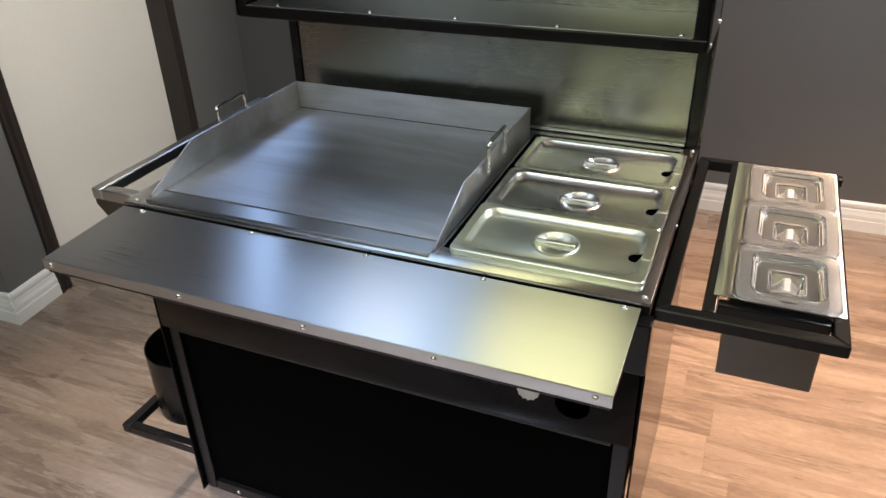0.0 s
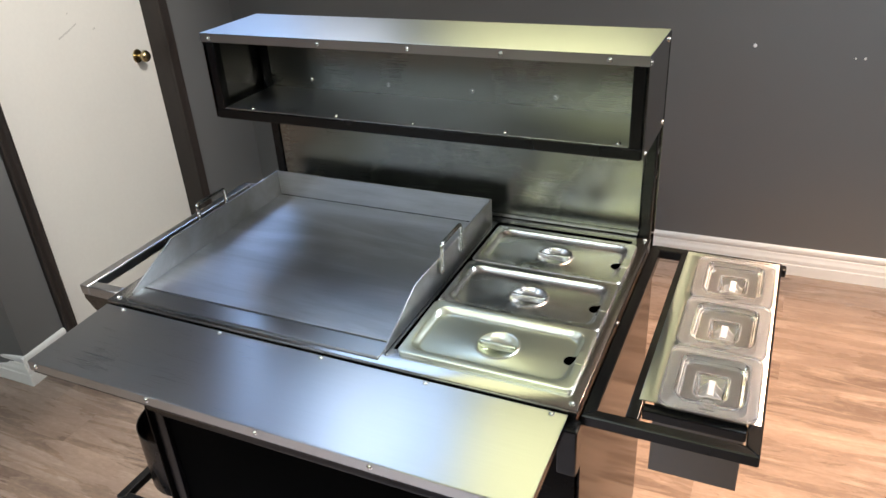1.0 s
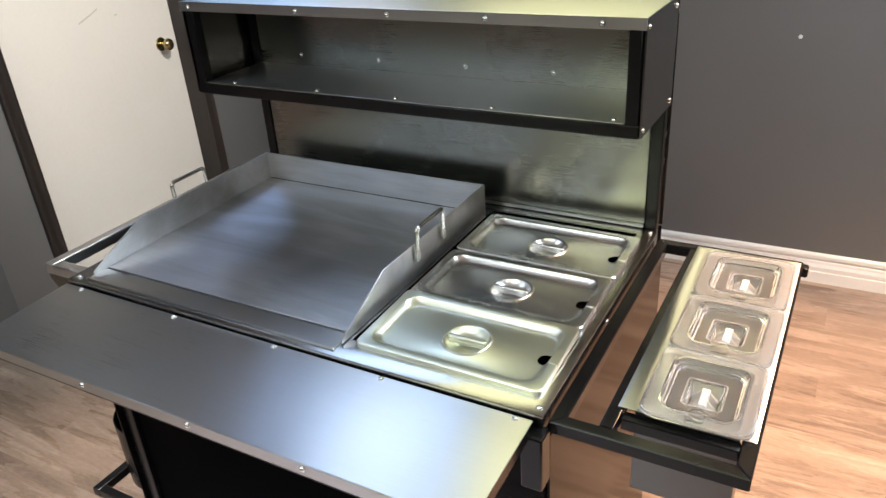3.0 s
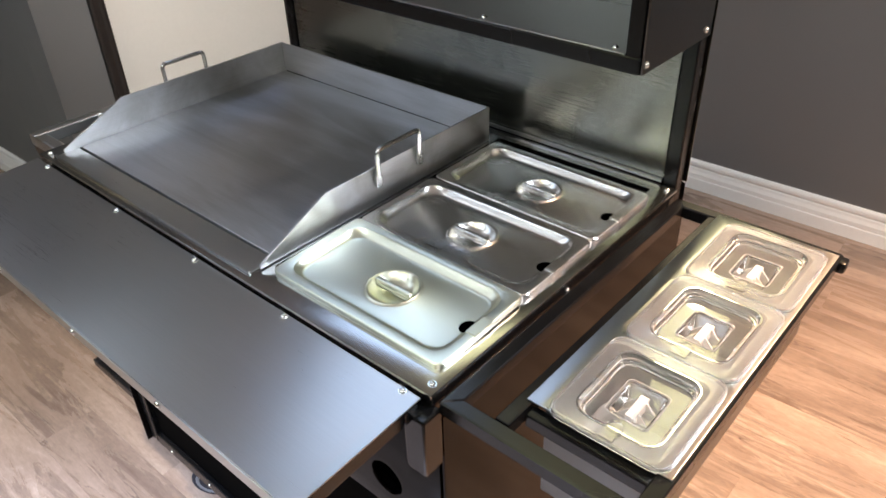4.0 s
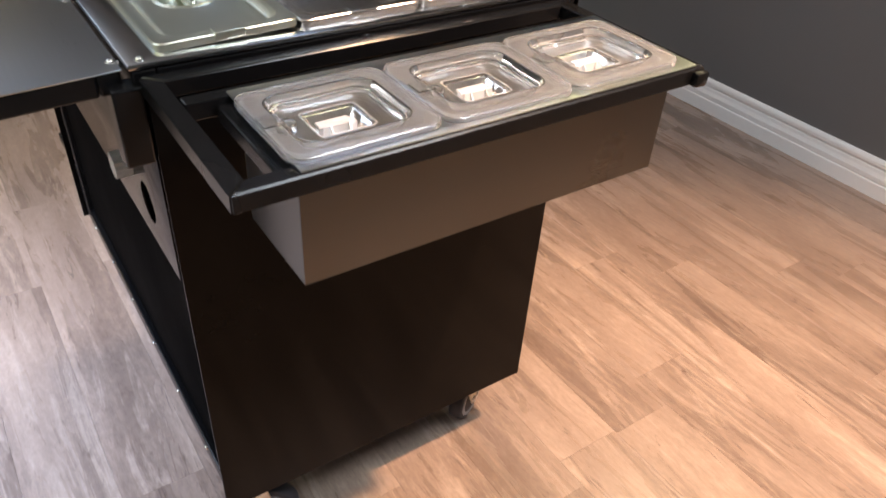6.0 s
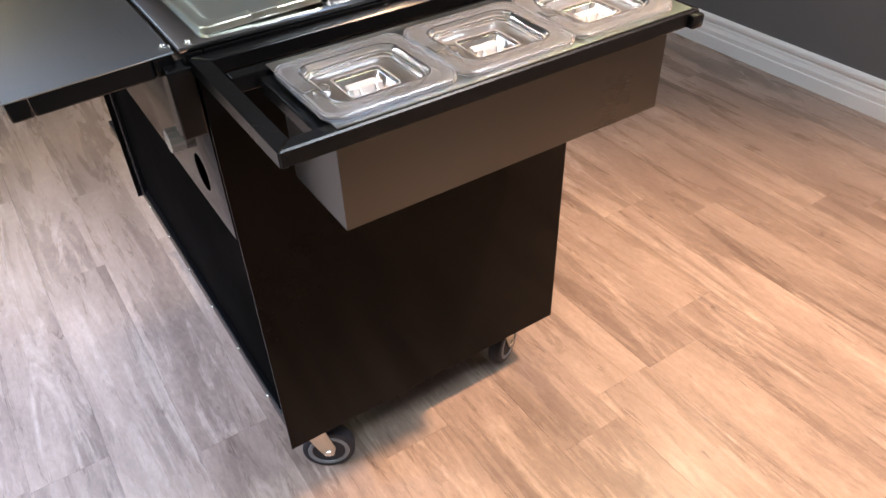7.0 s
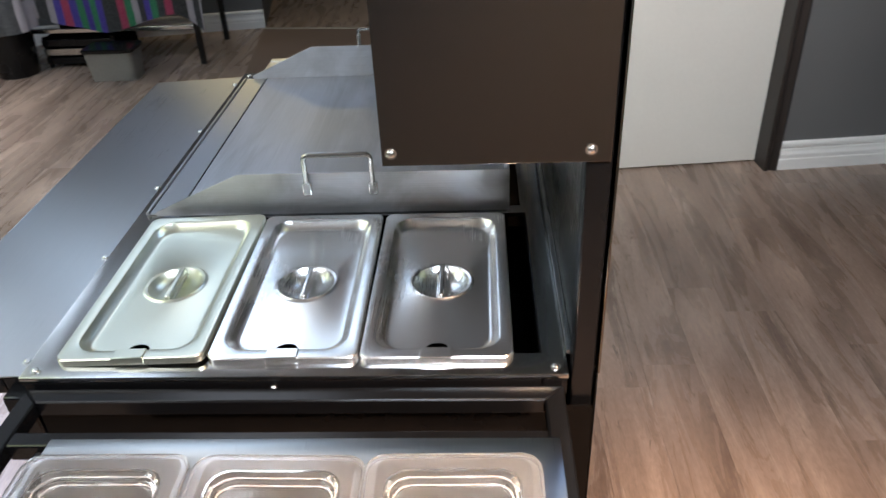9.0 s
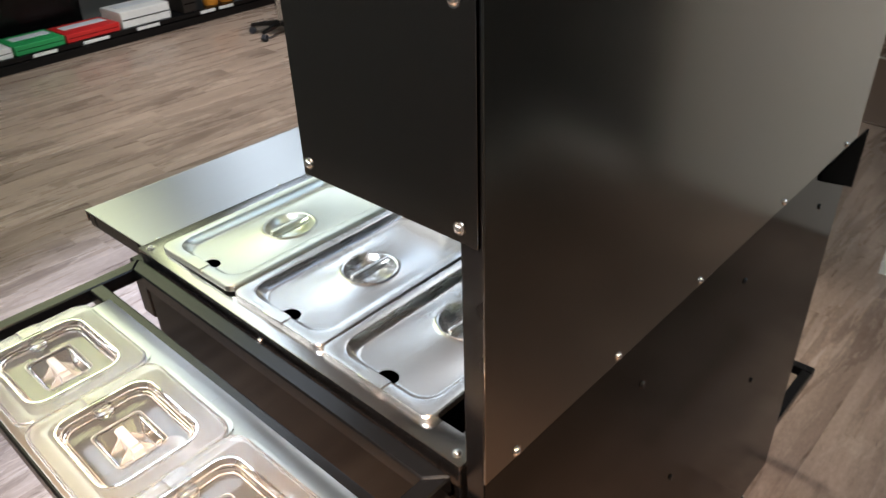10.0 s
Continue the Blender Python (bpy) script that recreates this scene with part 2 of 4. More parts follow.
def plank_material():
    m, t, p = nodes_of("laminate_plank")
    info = t.nodes.new("ShaderNodeObjectInfo")
    off = t.nodes.new("ShaderNodeVectorMath")
    off.operation = "MULTIPLY_ADD"
    off.inputs[1].default_value = (37.0, 11.0, 5.0)
    link(t, info.outputs["Random"], off.inputs[0])
    c = t.nodes.new("ShaderNodeTexCoord")
    link(t, c.outputs["Object"], off.inputs[2])

    def scaled(s):
        mp = t.nodes.new("ShaderNodeMapping")
        mp.inputs["Scale"].default_value = s
        link(t, off.outputs[0], mp.inputs[0])
        return mp.outputs[0]

    grain = noise_tex(t, scaled((1.2, 9, 1)), 1.3, 6, 0.62, 0.8)
    band = noise_tex(t, scaled((0.9, 4.0, 1)), 1.2, 4, 0.55, 0.5)
    vein = noise_tex(t, scaled((1.3, 11, 1)), 1.4, 7, 0.68, 1.4)
    fibre = noise_tex(t, scaled((9, 150, 1)), 2.0, 3, 0.6)
    chalk = noise_tex(t, scaled((24, 60, 1)), 1.5, 4, 0.65, 0.4)
    knot = noise_tex(t, scaled((5.5, 17, 1)), 1.7, 4, 0.60, 1.0)
    wave = noise_tex(t, scaled((0.9, 7.5, 1)), 1.6, 5, 0.62, 0.5)
    mask = noise_tex(t, scaled((4.2, 9, 1)), 1.7, 2, 0.5)
    base = mix(t, 0.50, ramp(t, grain, (0.150, 0.108, 0.087), (0.395, 0.304, 0.250), 0.36, 0.64), ramp(t, band, (0.140, 0.102, 0.083), (0.400, 0.310, 0.256), 0.37, 0.63))
    base = mix(t, ramp(t, vein, (0, 0, 0), (0.7, 0.7, 0.7), 0.53, 0.66), base, (0.450, 0.360, 0.300))
    base = mix(t, ramp(t, vein, (0.45, 0.45, 0.45), (0, 0, 0), 0.30, 0.43), base, (0.150, 0.108, 0.088))
    base = mix(t, 0.5, base, ramp(t, chalk, (0.70, 0.70, 0.70), (1.30, 1.30, 1.30), 0.32, 0.68), "MULTIPLY")
    base = mix(t, 0.08, base, ramp(t, fibre, (0.10, 0.070, 0.055), (0.42, 0.35, 0.30)))
    off_mid = t.nodes.new("ShaderNodeMath")
    off_mid.operation = "SUBTRACT"
    off_mid.inputs[1].default_value = 0.52
    link(t, wave, off_mid.inputs[0])
    line = t.nodes.new("ShaderNodeMath")
    line.operation = "ABSOLUTE"
    link(t, off_mid.outputs[0], line.inputs[0])
    thin = ramp(t, line.outputs[0], (0.8, 0.8, 0.8), (0, 0, 0), 0.003, 0.014)
    crack = mix(t, 1.0, thin, ramp(t, mask, (0, 0, 0), (1, 1, 1), 0.60, 0.70), "MULTIPLY")
    base = mix(t, crack, base, (0.075, 0.050, 0.040))
    base = mix(t, ramp(t, knot, (0, 0, 0), (0.7, 0.7, 0.7), 0.69, 0.77), base, (0.085, 0.057, 0.046))
    tone = t.nodes.new("ShaderNodeMapRange")
    tone.inputs["To Min"].default_value, tone.inputs["To Max"].default_value = 0.89, 1.10
    link(t, info.outputs["Random"], tone.inputs[0])
    hsv = t.nodes.new("ShaderNodeHueSaturation")
    link(t, tone.outputs[0], hsv.inputs["Value"])
    hsv.inputs["Saturation"].default_value = 1.10
    link(t, base, hsv.inputs["Color"])
    link(t, hsv.outputs[0], p.inputs["Base Color"])
    link(t, span(t, grain, 0.23, 0.33), p.inputs["Roughness"])
    bump(t, p, fibre, 0.15, 0.0005)
    return m


PLANK = plank_material()
JOINT = plain("plank_joint", (0.17, 0.13, 0.11), 0.8)


def stripes():
    m, t, p = nodes_of("striped_blanket")
    w = t.nodes.new("ShaderNodeTexWhiteNoise")
    w.noise_dimensions = "1D"
    sep = t.nodes.new("ShaderNodeSeparateXYZ")
    link(t, coords(t), sep.inputs[0])
    k = t.nodes.new("ShaderNodeMath")
    k.operation = "MULTIPLY"
    k.inputs[1].default_value = 22
    link(t, sep.outputs["Y"], k.inputs[0])
    f = t.nodes.new("ShaderNodeMath")
    f.operation = "FLOOR"
    link(t, k.outputs[0], f.inputs[0])
    link(t, f.outputs[0], w.inputs["W"])
    r = t.nodes.new("ShaderNodeValToRGB")
    r.color_ramp.interpolation = "CONSTANT"
    e = r.color_ramp.elements
    shades = ((0.0, (0.03, 0.03, 0.035)), (0.25, (0.65, 0.05, 0.16)), (0.42, (0.03, 0.35, 0.14)), (0.58, (0.08, 0.04, 0.5)), (0.7, (0.02, 0.02, 0.02)), (0.85, (0.6, 0.55, 0.6)))
    e[0].color, e[1].position, e[1].color = (*shades[0][1], 1), shades[1][0], (*shades[1][1], 1)
    for pos, col in shades[2:]:
        e.new(pos).color = (*col, 1)
    link(t, w.outputs["Value"], r.inputs[0])
    weave = noise_tex(t, coords(t), 180, 2)
    link(t, mix(t, 0.2, r.outputs[0], ramp(t, weave, (0.02, 0.02, 0.02), (0.6, 0.6, 0.6))), p.inputs["Base Color"])
    p.inputs["Roughness"].default_value = 0.95
    bump(t, p, weave, 0.5, 0.002)
    return m


BLANKET = stripes()


# ---- mesh helpers ----
def finish(bm, name, smooth=True):
    """A mesh from bm, with box-projected texture axes in metres."""
    uv = bm.loops.layers.uv.new("UVMap")
    bm.normal_update()
    for f in bm.faces:
        n = [abs(c) for c in f.normal]
        k = n.index(max(n))
        for lp in f.loops:
            c = lp.vert.co
            lp[uv].uv = (c.x, c.y) if k == 2 else (c.x, c.z) if k == 1 else (c.y, c.z)
        f.smooth = smooth
    flat = []
    if smooth:
        for k, f in enumerate(bm.faces):
            near = [g.calc_area() for e in f.edges for g in e.link_faces if g is not f]
            if near and f.calc_area() > 6 * sum(near) / len(near):
                flat.append(k)
    me = bpy.data.meshes.new(name)
    bm.to_mesh(me)
    bm.free()
    if smooth:
        me.set_sharp_from_angle(angle=radians(32))
        for k in flat:
            me.polygons[k].use_smooth = False
    return me


def part(name, bm, material, parent, label="", smooth=True, m=None):
    ob = new(name, finish(bm, name, smooth))
    ob.data.materials.append(material)
    if parent is not None:
        ob.parent = parent
        if parent.type == "EMPTY":
            ob.matrix_parent_inverse = parent.matrix_basis.inverted()
    if m is not None:
        ob.matrix_basis = m
    if label:
        ob["label"] = label
    return ob


def thing(name, x, y, z, label, category, group="", kind=""):
    ob = new(name)
    ob.empty_display_size = 0.1
    ob.matrix_basis = pose(x, y, z)
    return tagged(ob, label, category, group, kind)


def box(bm, x0, x1, y0, y1, z0, z1, b=0.0, seg=2):
    t = bmesh.new()
    bmesh.ops.create_cube(t, size=1)
    for v in t.verts:
        v.co = Vector(((x0 + x1) / 2 + v.co.x * (x1 - x0), (y0 + y1) / 2 + v.co.y * (y1 - y0), (z0 + z1) / 2 + v.co.z * (z1 - z0)))
    if b:
        bmesh.ops.bevel(t, geom=t.edges[:], offset=b, segments=seg, affect="EDGES", profile=0.5)
    join(bm, t)
    return bm


def join(bm, t, m=None):
    if m is not None:
        t.transform(m)
    me = bpy.data.meshes.new("tmp")
    t.to_mesh(me)
    t.free()
    bm.from_mesh(me)
    bpy.data.meshes.remove(me)


def abox(x0, x1, y0, y1, z0, z1, b=0.0, seg=2):
    return box(bmesh.new(), x0, x1, y0, y1, z0, z1, b, seg)


def cyl(bm, r0, r1, z0, z1, seg=32, b=0.0, m=None, caps=True):
    t = bmesh.new()
    bmesh.ops.create_cone(t, cap_ends=caps, segments=seg, radius1=r0, radius2=r1, depth=z1 - z0)
    bmesh.ops.translate(t, verts=t.verts[:], vec=(0, 0, (z0 + z1) / 2))
    if b:
        rim = [e for e in t.edges if len(e.link_faces) == 2 and e.calc_face_angle() > 1.0]
        bmesh.ops.bevel(t, geom=rim, offset=b, segments=2, affect="EDGES", profile=0.5)
    join(bm, t, m)
    return bm


SIDE = 8


def ring(hx, hy, r, n=6):
    """A rounded rectangle as a list of (x, y): four corners of n + 1 points, SIDE points on each side."""
    pts, corners = [], []
    for cx, cy, a in ((1, 1, 0), (-1, 1, 90), (-1, -1, 180), (1, -1, 270)):
        corners.append([(cx * (hx - r) + r * math.cos(radians(a + 90 * i / n)), cy * (hy - r) + r * math.sin(radians(a + 90 * i / n))) for i in range(n + 1)])
    for k, c in enumerate(corners):
        (xa, ya), (xb, yb) = c[-1], corners[(k + 1) % 4][0]
        pts += c + [(xa + (xb - xa) * q / (SIDE + 1), ya + (yb - ya) * q / (SIDE + 1)) for q in range(1, SIDE + 1)]
    return pts


def disc(r, n=6):
    """A circle with as many points as ring(), in the same order."""
    step = 90 / (n + 1 + SIDE)
    return [(r * math.cos(radians(45 + (i - n / 2) * step)), r * math.sin(radians(45 + (i - n / 2) * step))) for i in range(4 * (n + 1 + SIDE))]


def shell(rows, thick, folded=99):
    """A closed sheet whose upper side runs through rows, from the outer edge inwards; the first rows, as many as folded says, hang over an edge."""
    under = []
    for k, (pts, z) in enumerate(rows):
        inset = thick if k < folded else 0.0
        under.append(([(x * (1 - inset / max(0.004, math.hypot(x, y))), y * (1 - inset / max(0.004, math.hypot(x, y)))) for x, y in pts], z - (thick if k else 0)))
    bm = loft(bmesh.new(), under[::-1] + rows, True, True)
    bmesh.ops.recalc_face_normals(bm, faces=bm.faces[:])
    if bm.calc_volume(signed=True) < 0:
        bmesh.ops.reverse_faces(bm, faces=bm.faces[:])
    return bm


def loft(bm, rings, cap_last=True, cap_first=False):
    """Skin between rings, each a list of (x, y) and a height."""
    rows = [[bm.verts.new((x, y, z)) for x, y in pts] for pts, z in rings]
    n = len(rows[0])
    for a, b in zip(rows, rows[1:]):
        for i in range(n):
            j = (i + 1) % n
            bm.faces.new((a[i], a[j], b[j], b[i]))
    if cap_last:
        bm.faces.new(rows[-1])
    if cap_first:
        bm.faces.new(rows[0][::-1])
    return bm


def prism(outline, axis, a, b, bev=0.0):
    """A flat outline of (u, v) thickened along axis from a to b: x takes (y, z), y takes (x, z), z takes (x, y)."""
    bm = bmesh.new()
    put = {"x": lambda u, v, w: (w, u, v), "y": lambda u, v, w: (u, w, v), "z": lambda u, v, w: (u, v, w)}[axis]
    lo = [bm.verts.new(put(u, v, a)) for u, v in outline]
    hi = [bm.verts.new(put(u, v, b)) for u, v in outline]
    n = len(outline)
    for i in range(n):
        j = (i + 1) % n
        bm.faces.new((lo[i], lo[j], hi[j], hi[i]))
    bm.faces.new(lo[::-1])
    bm.faces.new(hi)
    bmesh.ops.recalc_face_normals(bm, faces=bm.faces[:])
    if bev:
        bmesh.ops.bevel(bm, geom=bm.edges[:], offset=bev, segments=1, affect="EDGES")
    return bm


def tube(points, r, seg=10, bend=0.0):
    """A round rod through points, with bends of radius bend."""
    pts = [Vector(p) for p in points]
    way = [pts[0]]
    for a, b, c in zip(pts, pts[1:], pts[2:]):
        if bend:
            p, q = b + (a - b).normalized() * bend, b + (c - b).normalized() * bend
            way += [(1 - s) ** 2 * p + 2 * s * (1 - s) * b + s * s * q for s in (0, 0.25, 0.5, 0.75, 1)]
        else:
            way.append(b)
    way.append(pts[-1])
    bm = bmesh.new()
    rows, side = [], None
    for i, p in enumerate(way):
        d = (way[min(i + 1, len(way) - 1)] - way[max(i - 1, 0)]).normalized()
        side = (side - d * side.dot(d)).normalized() if side else d.orthogonal().normalized()
        up = d.cross(side)
        rows.append([bm.verts.new(p + r * (math.cos(2 * math.pi * k / seg) * side + math.sin(2 * math.pi * k / seg) * up)) for k in range(seg)])
    for a, b in zip(rows, rows[1:]):
        for k in range(seg):
            bm.faces.new((a[k], a[(k + 1) % seg], b[(k + 1) % seg], b[k]))
    bm.faces.new(rows[0][::-1])
    bm.faces.new(rows[-1])
    return bm


def cut(ob, bm):
    """Takes the solid bm out of ob."""
    me = bpy.data.meshes.new("cutter")
    bm.to_mesh(me)
    bm.free()
    c = new("cutter", me)
    c.matrix_world = Matrix()
    mod = ob.modifiers.new("cut", "BOOLEAN")
    mod.object, mod.operation, mod.solver = c, "DIFFERENCE", "EXACT"
    made = bpy.data.meshes.new_from_object(ob.evaluated_get(bpy.context.evaluated_depsgraph_get()))
    ob.modifiers.clear()
    ob.data = made
    made.name = ob.name
    made.set_sharp_from_angle(angle=radians(32))
    bpy.data.objects.remove(c)
    return ob


def screw_mesh():
    bm = bmesh.new()
    cyl(bm, 0.0058, 0.0058, 0, 0.001, 12)
    t = bmesh.new()
    bmesh.ops.create_uvsphere(t, u_segments=12, v_segments=8, radius=0.0045)
    bmesh.ops.delete(t, geom=[v for v in t.verts if v.co.z < -0.0001], context="VERTS")
    for v in t.verts:
        v.co.z = v.co.z * 0.7 + 0.001
    join(bm, t)
    me = finish(bm, "screw")
    me.materials.append(SCREW)
    return me


SCREW_MESH = screw_mesh()


def screws(parent, places, rx=0, ry=0):
    for x, y, z in places:
        ob = new("screw", SCREW_MESH)
        ob.parent = parent
        if parent.type == "EMPTY":
            ob.matrix_parent_inverse = parent.matrix_basis.inverted()
        ob.matrix_basis = pose(x, y, z, rx, ry, 0)


# ---- room ----
# The plan of the room runs from the corner by the door: x along the back wall, y into it.
# The wall with the door leans 5 degrees.
ROOM = pose(-2.565, 2.395, 0, 0, 0, 0.2)
DOORWALL = pose(-2.565, 2.395, 0, 0, 0, 5.2)
H = 2.55
X0, X1, Y0, Y1 = -4.2, 4.0, -7.45, 0.0
WEND = -1.843


def structure(name, bm, material, label, smooth=False, m=ROOM):
    return tagged(part(name, bm, material, None, label, smooth, m), label, "", "", "structure")


structure("floor", abox(X0 - 0.2, X1 + 0.2, Y0 - 0.2, Y1 + 0.2, -0.12, -0.004), JOINT, "dark sub-floor showing in the joints of laminate planks")
structure("ceiling", abox(X0 - 0.2, X1 + 0.2, Y0 - 0.2, Y1 + 0.2, H, H + 0.1), CEIL, "plain off-white painted ceiling")
structure("wall_back", abox(-0.2, X1 + 0.15, 0, 0.15, 0, H), WALL, "smooth dark grey painted wall behind the cart")
DR0, DR1, DTOP = -1.570, -0.585, 2.04
wl = abox(-0.15, 0, DR1 + 0.02, 0, 0, H)
box(wl, -0.15, 0, WEND, DR0 - 0.02, 0, H)
box(wl, -0.15, 0, DR0 - 0.02, DR1 + 0.02, DTOP + 0.02, H)
structure("wall_door", wl, WALL, "dark grey painted wall with a white door", False, DOORWALL)
CORNER = DOORWALL @ Vector((0, WEND, 0))
PASSAGE = pose(CORNER.x, CORNER.y, 0, 0, 0, 0.4)
structure("wall_return", abox(-4.2, -0.152, 0, 0.15, 0, H), WALL, "dark grey wall that runs back from the corner beside the door", False, PASSAGE)
FARWALL = pose(-5.15, -1.12, 0, 0, 0, 9.5)
structure("wall_far", abox(-0.15, 0, -4.05, 0, 0, H), WALL, "dark grey far wall of the shop", False, FARWALL)
structure("wall_passage", abox(-1.75, -0.152, -0.15, 0, 0, H), WALL, "dark grey wall along the passage", False, FARWALL)
structure("wall_hall", abox(X0 - 0.15, X0, -4.2, -1.60, 0, H), WALL, "dark grey wall at the end of the passage")
structure("wall_front", abox(X0, X1, Y0 - 0.15, Y0, 0, H), WALL, "dark grey wall behind the shelving")
structure("wall_side", abox(X1, X1 + 0.15, Y0, 0, 0, H), WALL, "dark grey side wall")


def skirting(name, length, m):
    out = [(0, 0), (-0.016, 0), (-0.016, 0.050), (-0.0145, 0.053), (-0.0125, 0.054), (-0.0125, 0.058), (-0.014, 0.060), (-0.014, 0.074), (-0.0125, 0.078), (-0.009, 0.088), (-0.0075, 0.099), (-0.0055, 0.101), (-0.0055, 0.105), (-0.009, 0.108), (-0.011, 0.113), (-0.011, 0.124), (-0.008, 0.131), (-0.003, 0.136), (0, 0.137)]
    ob = tagged(part(name, prism(out, "x", 0, length), TRIM, None, "", False, m), "white stepped wooden baseboard along the grey wall", "", "", "structure")
    return ob


skirting("baseboard_1", X1, ROOM)
skirting("baseboard_2", 0.525, DOORWALL @ pose(0, -0.525, 0, 0, 0, 90))
skirting("baseboard_3", 0.229, DOORWALL @ pose(0, WEND - 0.016, 0, 0, 0, 90))
skirting("baseboard_4", 4.2, PASSAGE @ pose(0.014, 0, 0, 0, 0, 180) @ Matrix.Scale(-1, 4, (0, 1, 0)))
skirting("baseboard_5", 4.0, FARWALL @ pose(0, -4.0, 0, 0, 0, 90))

# Door, casing, knob and sign
door = thing("door_1", 0, 0, 0, "closed plain white flush door with a small scuff", "door", "", "structure")
door.matrix_basis = DOORWALL


def door_part(name, bm, material, label="", parent=None):
    ob = part(name, bm, material, None, label)
    ob.parent = parent or door
    return ob


leaf = door_part("leaf", abox(-0.128, -0.088, DR0 + 0.001, DR1 - 0.001, 0.008, DTOP, 0.002), DOOR)
profile = [(0.0, 0.0), (0.0, 0.016), (0.014, 0.020), (0.022, 0.012), (0.036, 0.013), (0.052, 0.021), (0.060, 0.017), (0.060, 0.0)]
for y, sgn in ((DR1, 1), (DR0, -1)):
    out = [(d, y + sgn * u) for u, d in profile]
    door_part("casing", prism(out, "z", 0, DTOP), CASING, "dark brown moulded wooden casing")
door_part("casing", abox(0, 0.02, DR0 - 0.06, DR1 + 0.06, DTOP + 0.003, DTOP + 0.063, 0.002), CASING, "dark brown moulded wooden casing")
for y0, y1 in ((DR1 + 0.001, DR1 + 0.02), (DR0 - 0.02, DR0 - 0.001)):
    door_part("jamb", abox(-0.15, -0.002, y0, y1, 0, DTOP), CASING)
SCUFF = plain("grey_scuff", (0.58, 0.56, 0.52), 0.6, 0, 0.25, 200)
for pts in ([(-1.118, 1.226), (-1.085, 1.238), (-1.050, 1.249), (-1.004, 1.267)], [(-0.920, 1.224), (-0.912, 1.227), (-0.905, 1.226)], [(-1.041, 1.314), (-1.037, 1.316), (-1.033, 1.316)]):
    sm = bmesh.new()
    up = [sm.verts.new((-0.0876, y, z + 0.004)) for y, z in pts]
    lo = [sm.verts.new((-0.0876, y, z - 0.003)) for y, z in pts]
    for i in range(len(pts) - 1):
        sm.faces.new((up[i], lo[i], lo[i + 1], up[i + 1]))
    door_part("scuff_mark", sm, SCUFF, "faint grey scuff", leaf)
kn = bmesh.new()
turn = pose(-0.088, -0.690, 1.050, 0, 90, 0)
cyl(kn, 0.033, 0.030, 0, 0.006, 28, 0.002, turn)
cyl(kn, 0.012, 0.012, 0.006, 0.032, 16, 0, turn)
door_part("knob", kn, BRASS, "aged brass round door knob", leaf)
ball = bmesh.new()
bmesh.ops.create_uvsphere(ball, u_segments=24, v_segments=14, radius=0.028)
for v in ball.verts:
    v.co.x *= 0.72
ball.transform(Matrix.Translation((-0.041, -0.690, 1.050)))
door_part("knob_ball", ball, BRASS, "", leaf)
sign = thing("door_sign", 0, 0, 0, "round navy sign with pale lettering on the white door", "sign")
sign.matrix_basis = DOORWALL
for name, bm, mt in (("disc", cyl(bmesh.new(), 0.155, 0.155, 0, 0.003, 64, 0, pose(-0.0878, -1.108, 1.590, 0, 90, 0)), NAVY), ("print_bar", abox(-0.0852, -0.0842, -1.17, -1.04, 1.557, 1.579), PRINT), ("print_bar", abox(-0.0852, -0.0842, -1.20, -1.01, 1.607, 1.647), PRINT)):
    part(name, bm, mt, None).parent = sign
for dx, dz, size in ((2.662, 1.033, 0.75), (3.070, 0.996, 0.5), (3.036, 0.995, 0.3)):
    patch = bmesh.new()
    cyl(patch, 0.012 * size, 0.009 * size, 0, 0.003, 9, 0, ROOM @ pose(dx, 0, dz, 90, 0, 20))
    tagged(part("wall_anchor", patch, TRIM, None), "small white plastic anchor stuck in the grey wall", "wall anchor", "anchors in the wall")

# ---- the cart ----
cart = thing("food_cart", -0.49, 0.31, 0, "black steel food cart with brushed stainless top and overshelf on casters", "food cart")
T = 1.016
XL, XR = -1.016, 0.012

# Frame tubes
for x in (XL + 0.002, -0.022):
    part("front_post", abox(x, x + 0.030, 0.008, 0.036, 0.19, 0.995, 0.003), BLACK, cart)
    part("rear_post", abox(x, x + 0.030, 0.585, 0.615, 0.19, 0.995, 0.003), BLACK, cart)
for y in (0.008, 0.585):
    part("bottom_rail", abox(XL + 0.034, -0.024, y, y + 0.030, 0.19, 0.222, 0.003), BLACK, cart)
    part("top_rail", abox(XL + 0.001, XR - 0.001, y - 0.022 if y < 0.1 else y + 0.004, y + 0.006 if y < 0.1 else y + 0.032, T - 0.034, T - 0.008, 0.003), BLACK, cart)
for x0, x1 in ((XL + 0.001, XL + 0.027), (XR - 0.025, XR - 0.001)):
    part("top_rail", abox(x0, x1, 0.0145, 0.588, T - 0.034, T - 0.008, 0.003), BLACK, cart)
part("middle_rail", abox(XL + 0.034, -0.024, 0.001, 0.028, 0.69, 0.716, 0.003), BLACK, cart)
part("bottom_panel", abox(XL + 0.036, -0.024, 0.031, 0.584, 0.196, 0.200), MATT, cart)
part("front_sheet", abox(XL + 0.034, -0.024, 0.020, 0.022, 0.223, 0.689), MATT, cart, "flat matt black lower front sheet")
part("inner_shelf", abox(XL + 0.036, -0.024, 0.031, 0.584, 0.700, 0.703), MATT, cart)
side = part("side_panel", abox(XR + 0.002, XR + 0.006, -0.003, 0.646, 0.186, 0.972, 0.0006), GLOSS, cart, "glossy black sheet that mirrors the floor")
part("side_panel", abox(XL - 0.006, XL - 0.002, -0.003, 0.646, 0.186, 0.972, 0.0006), GLOSS, cart, "glossy black sheet")
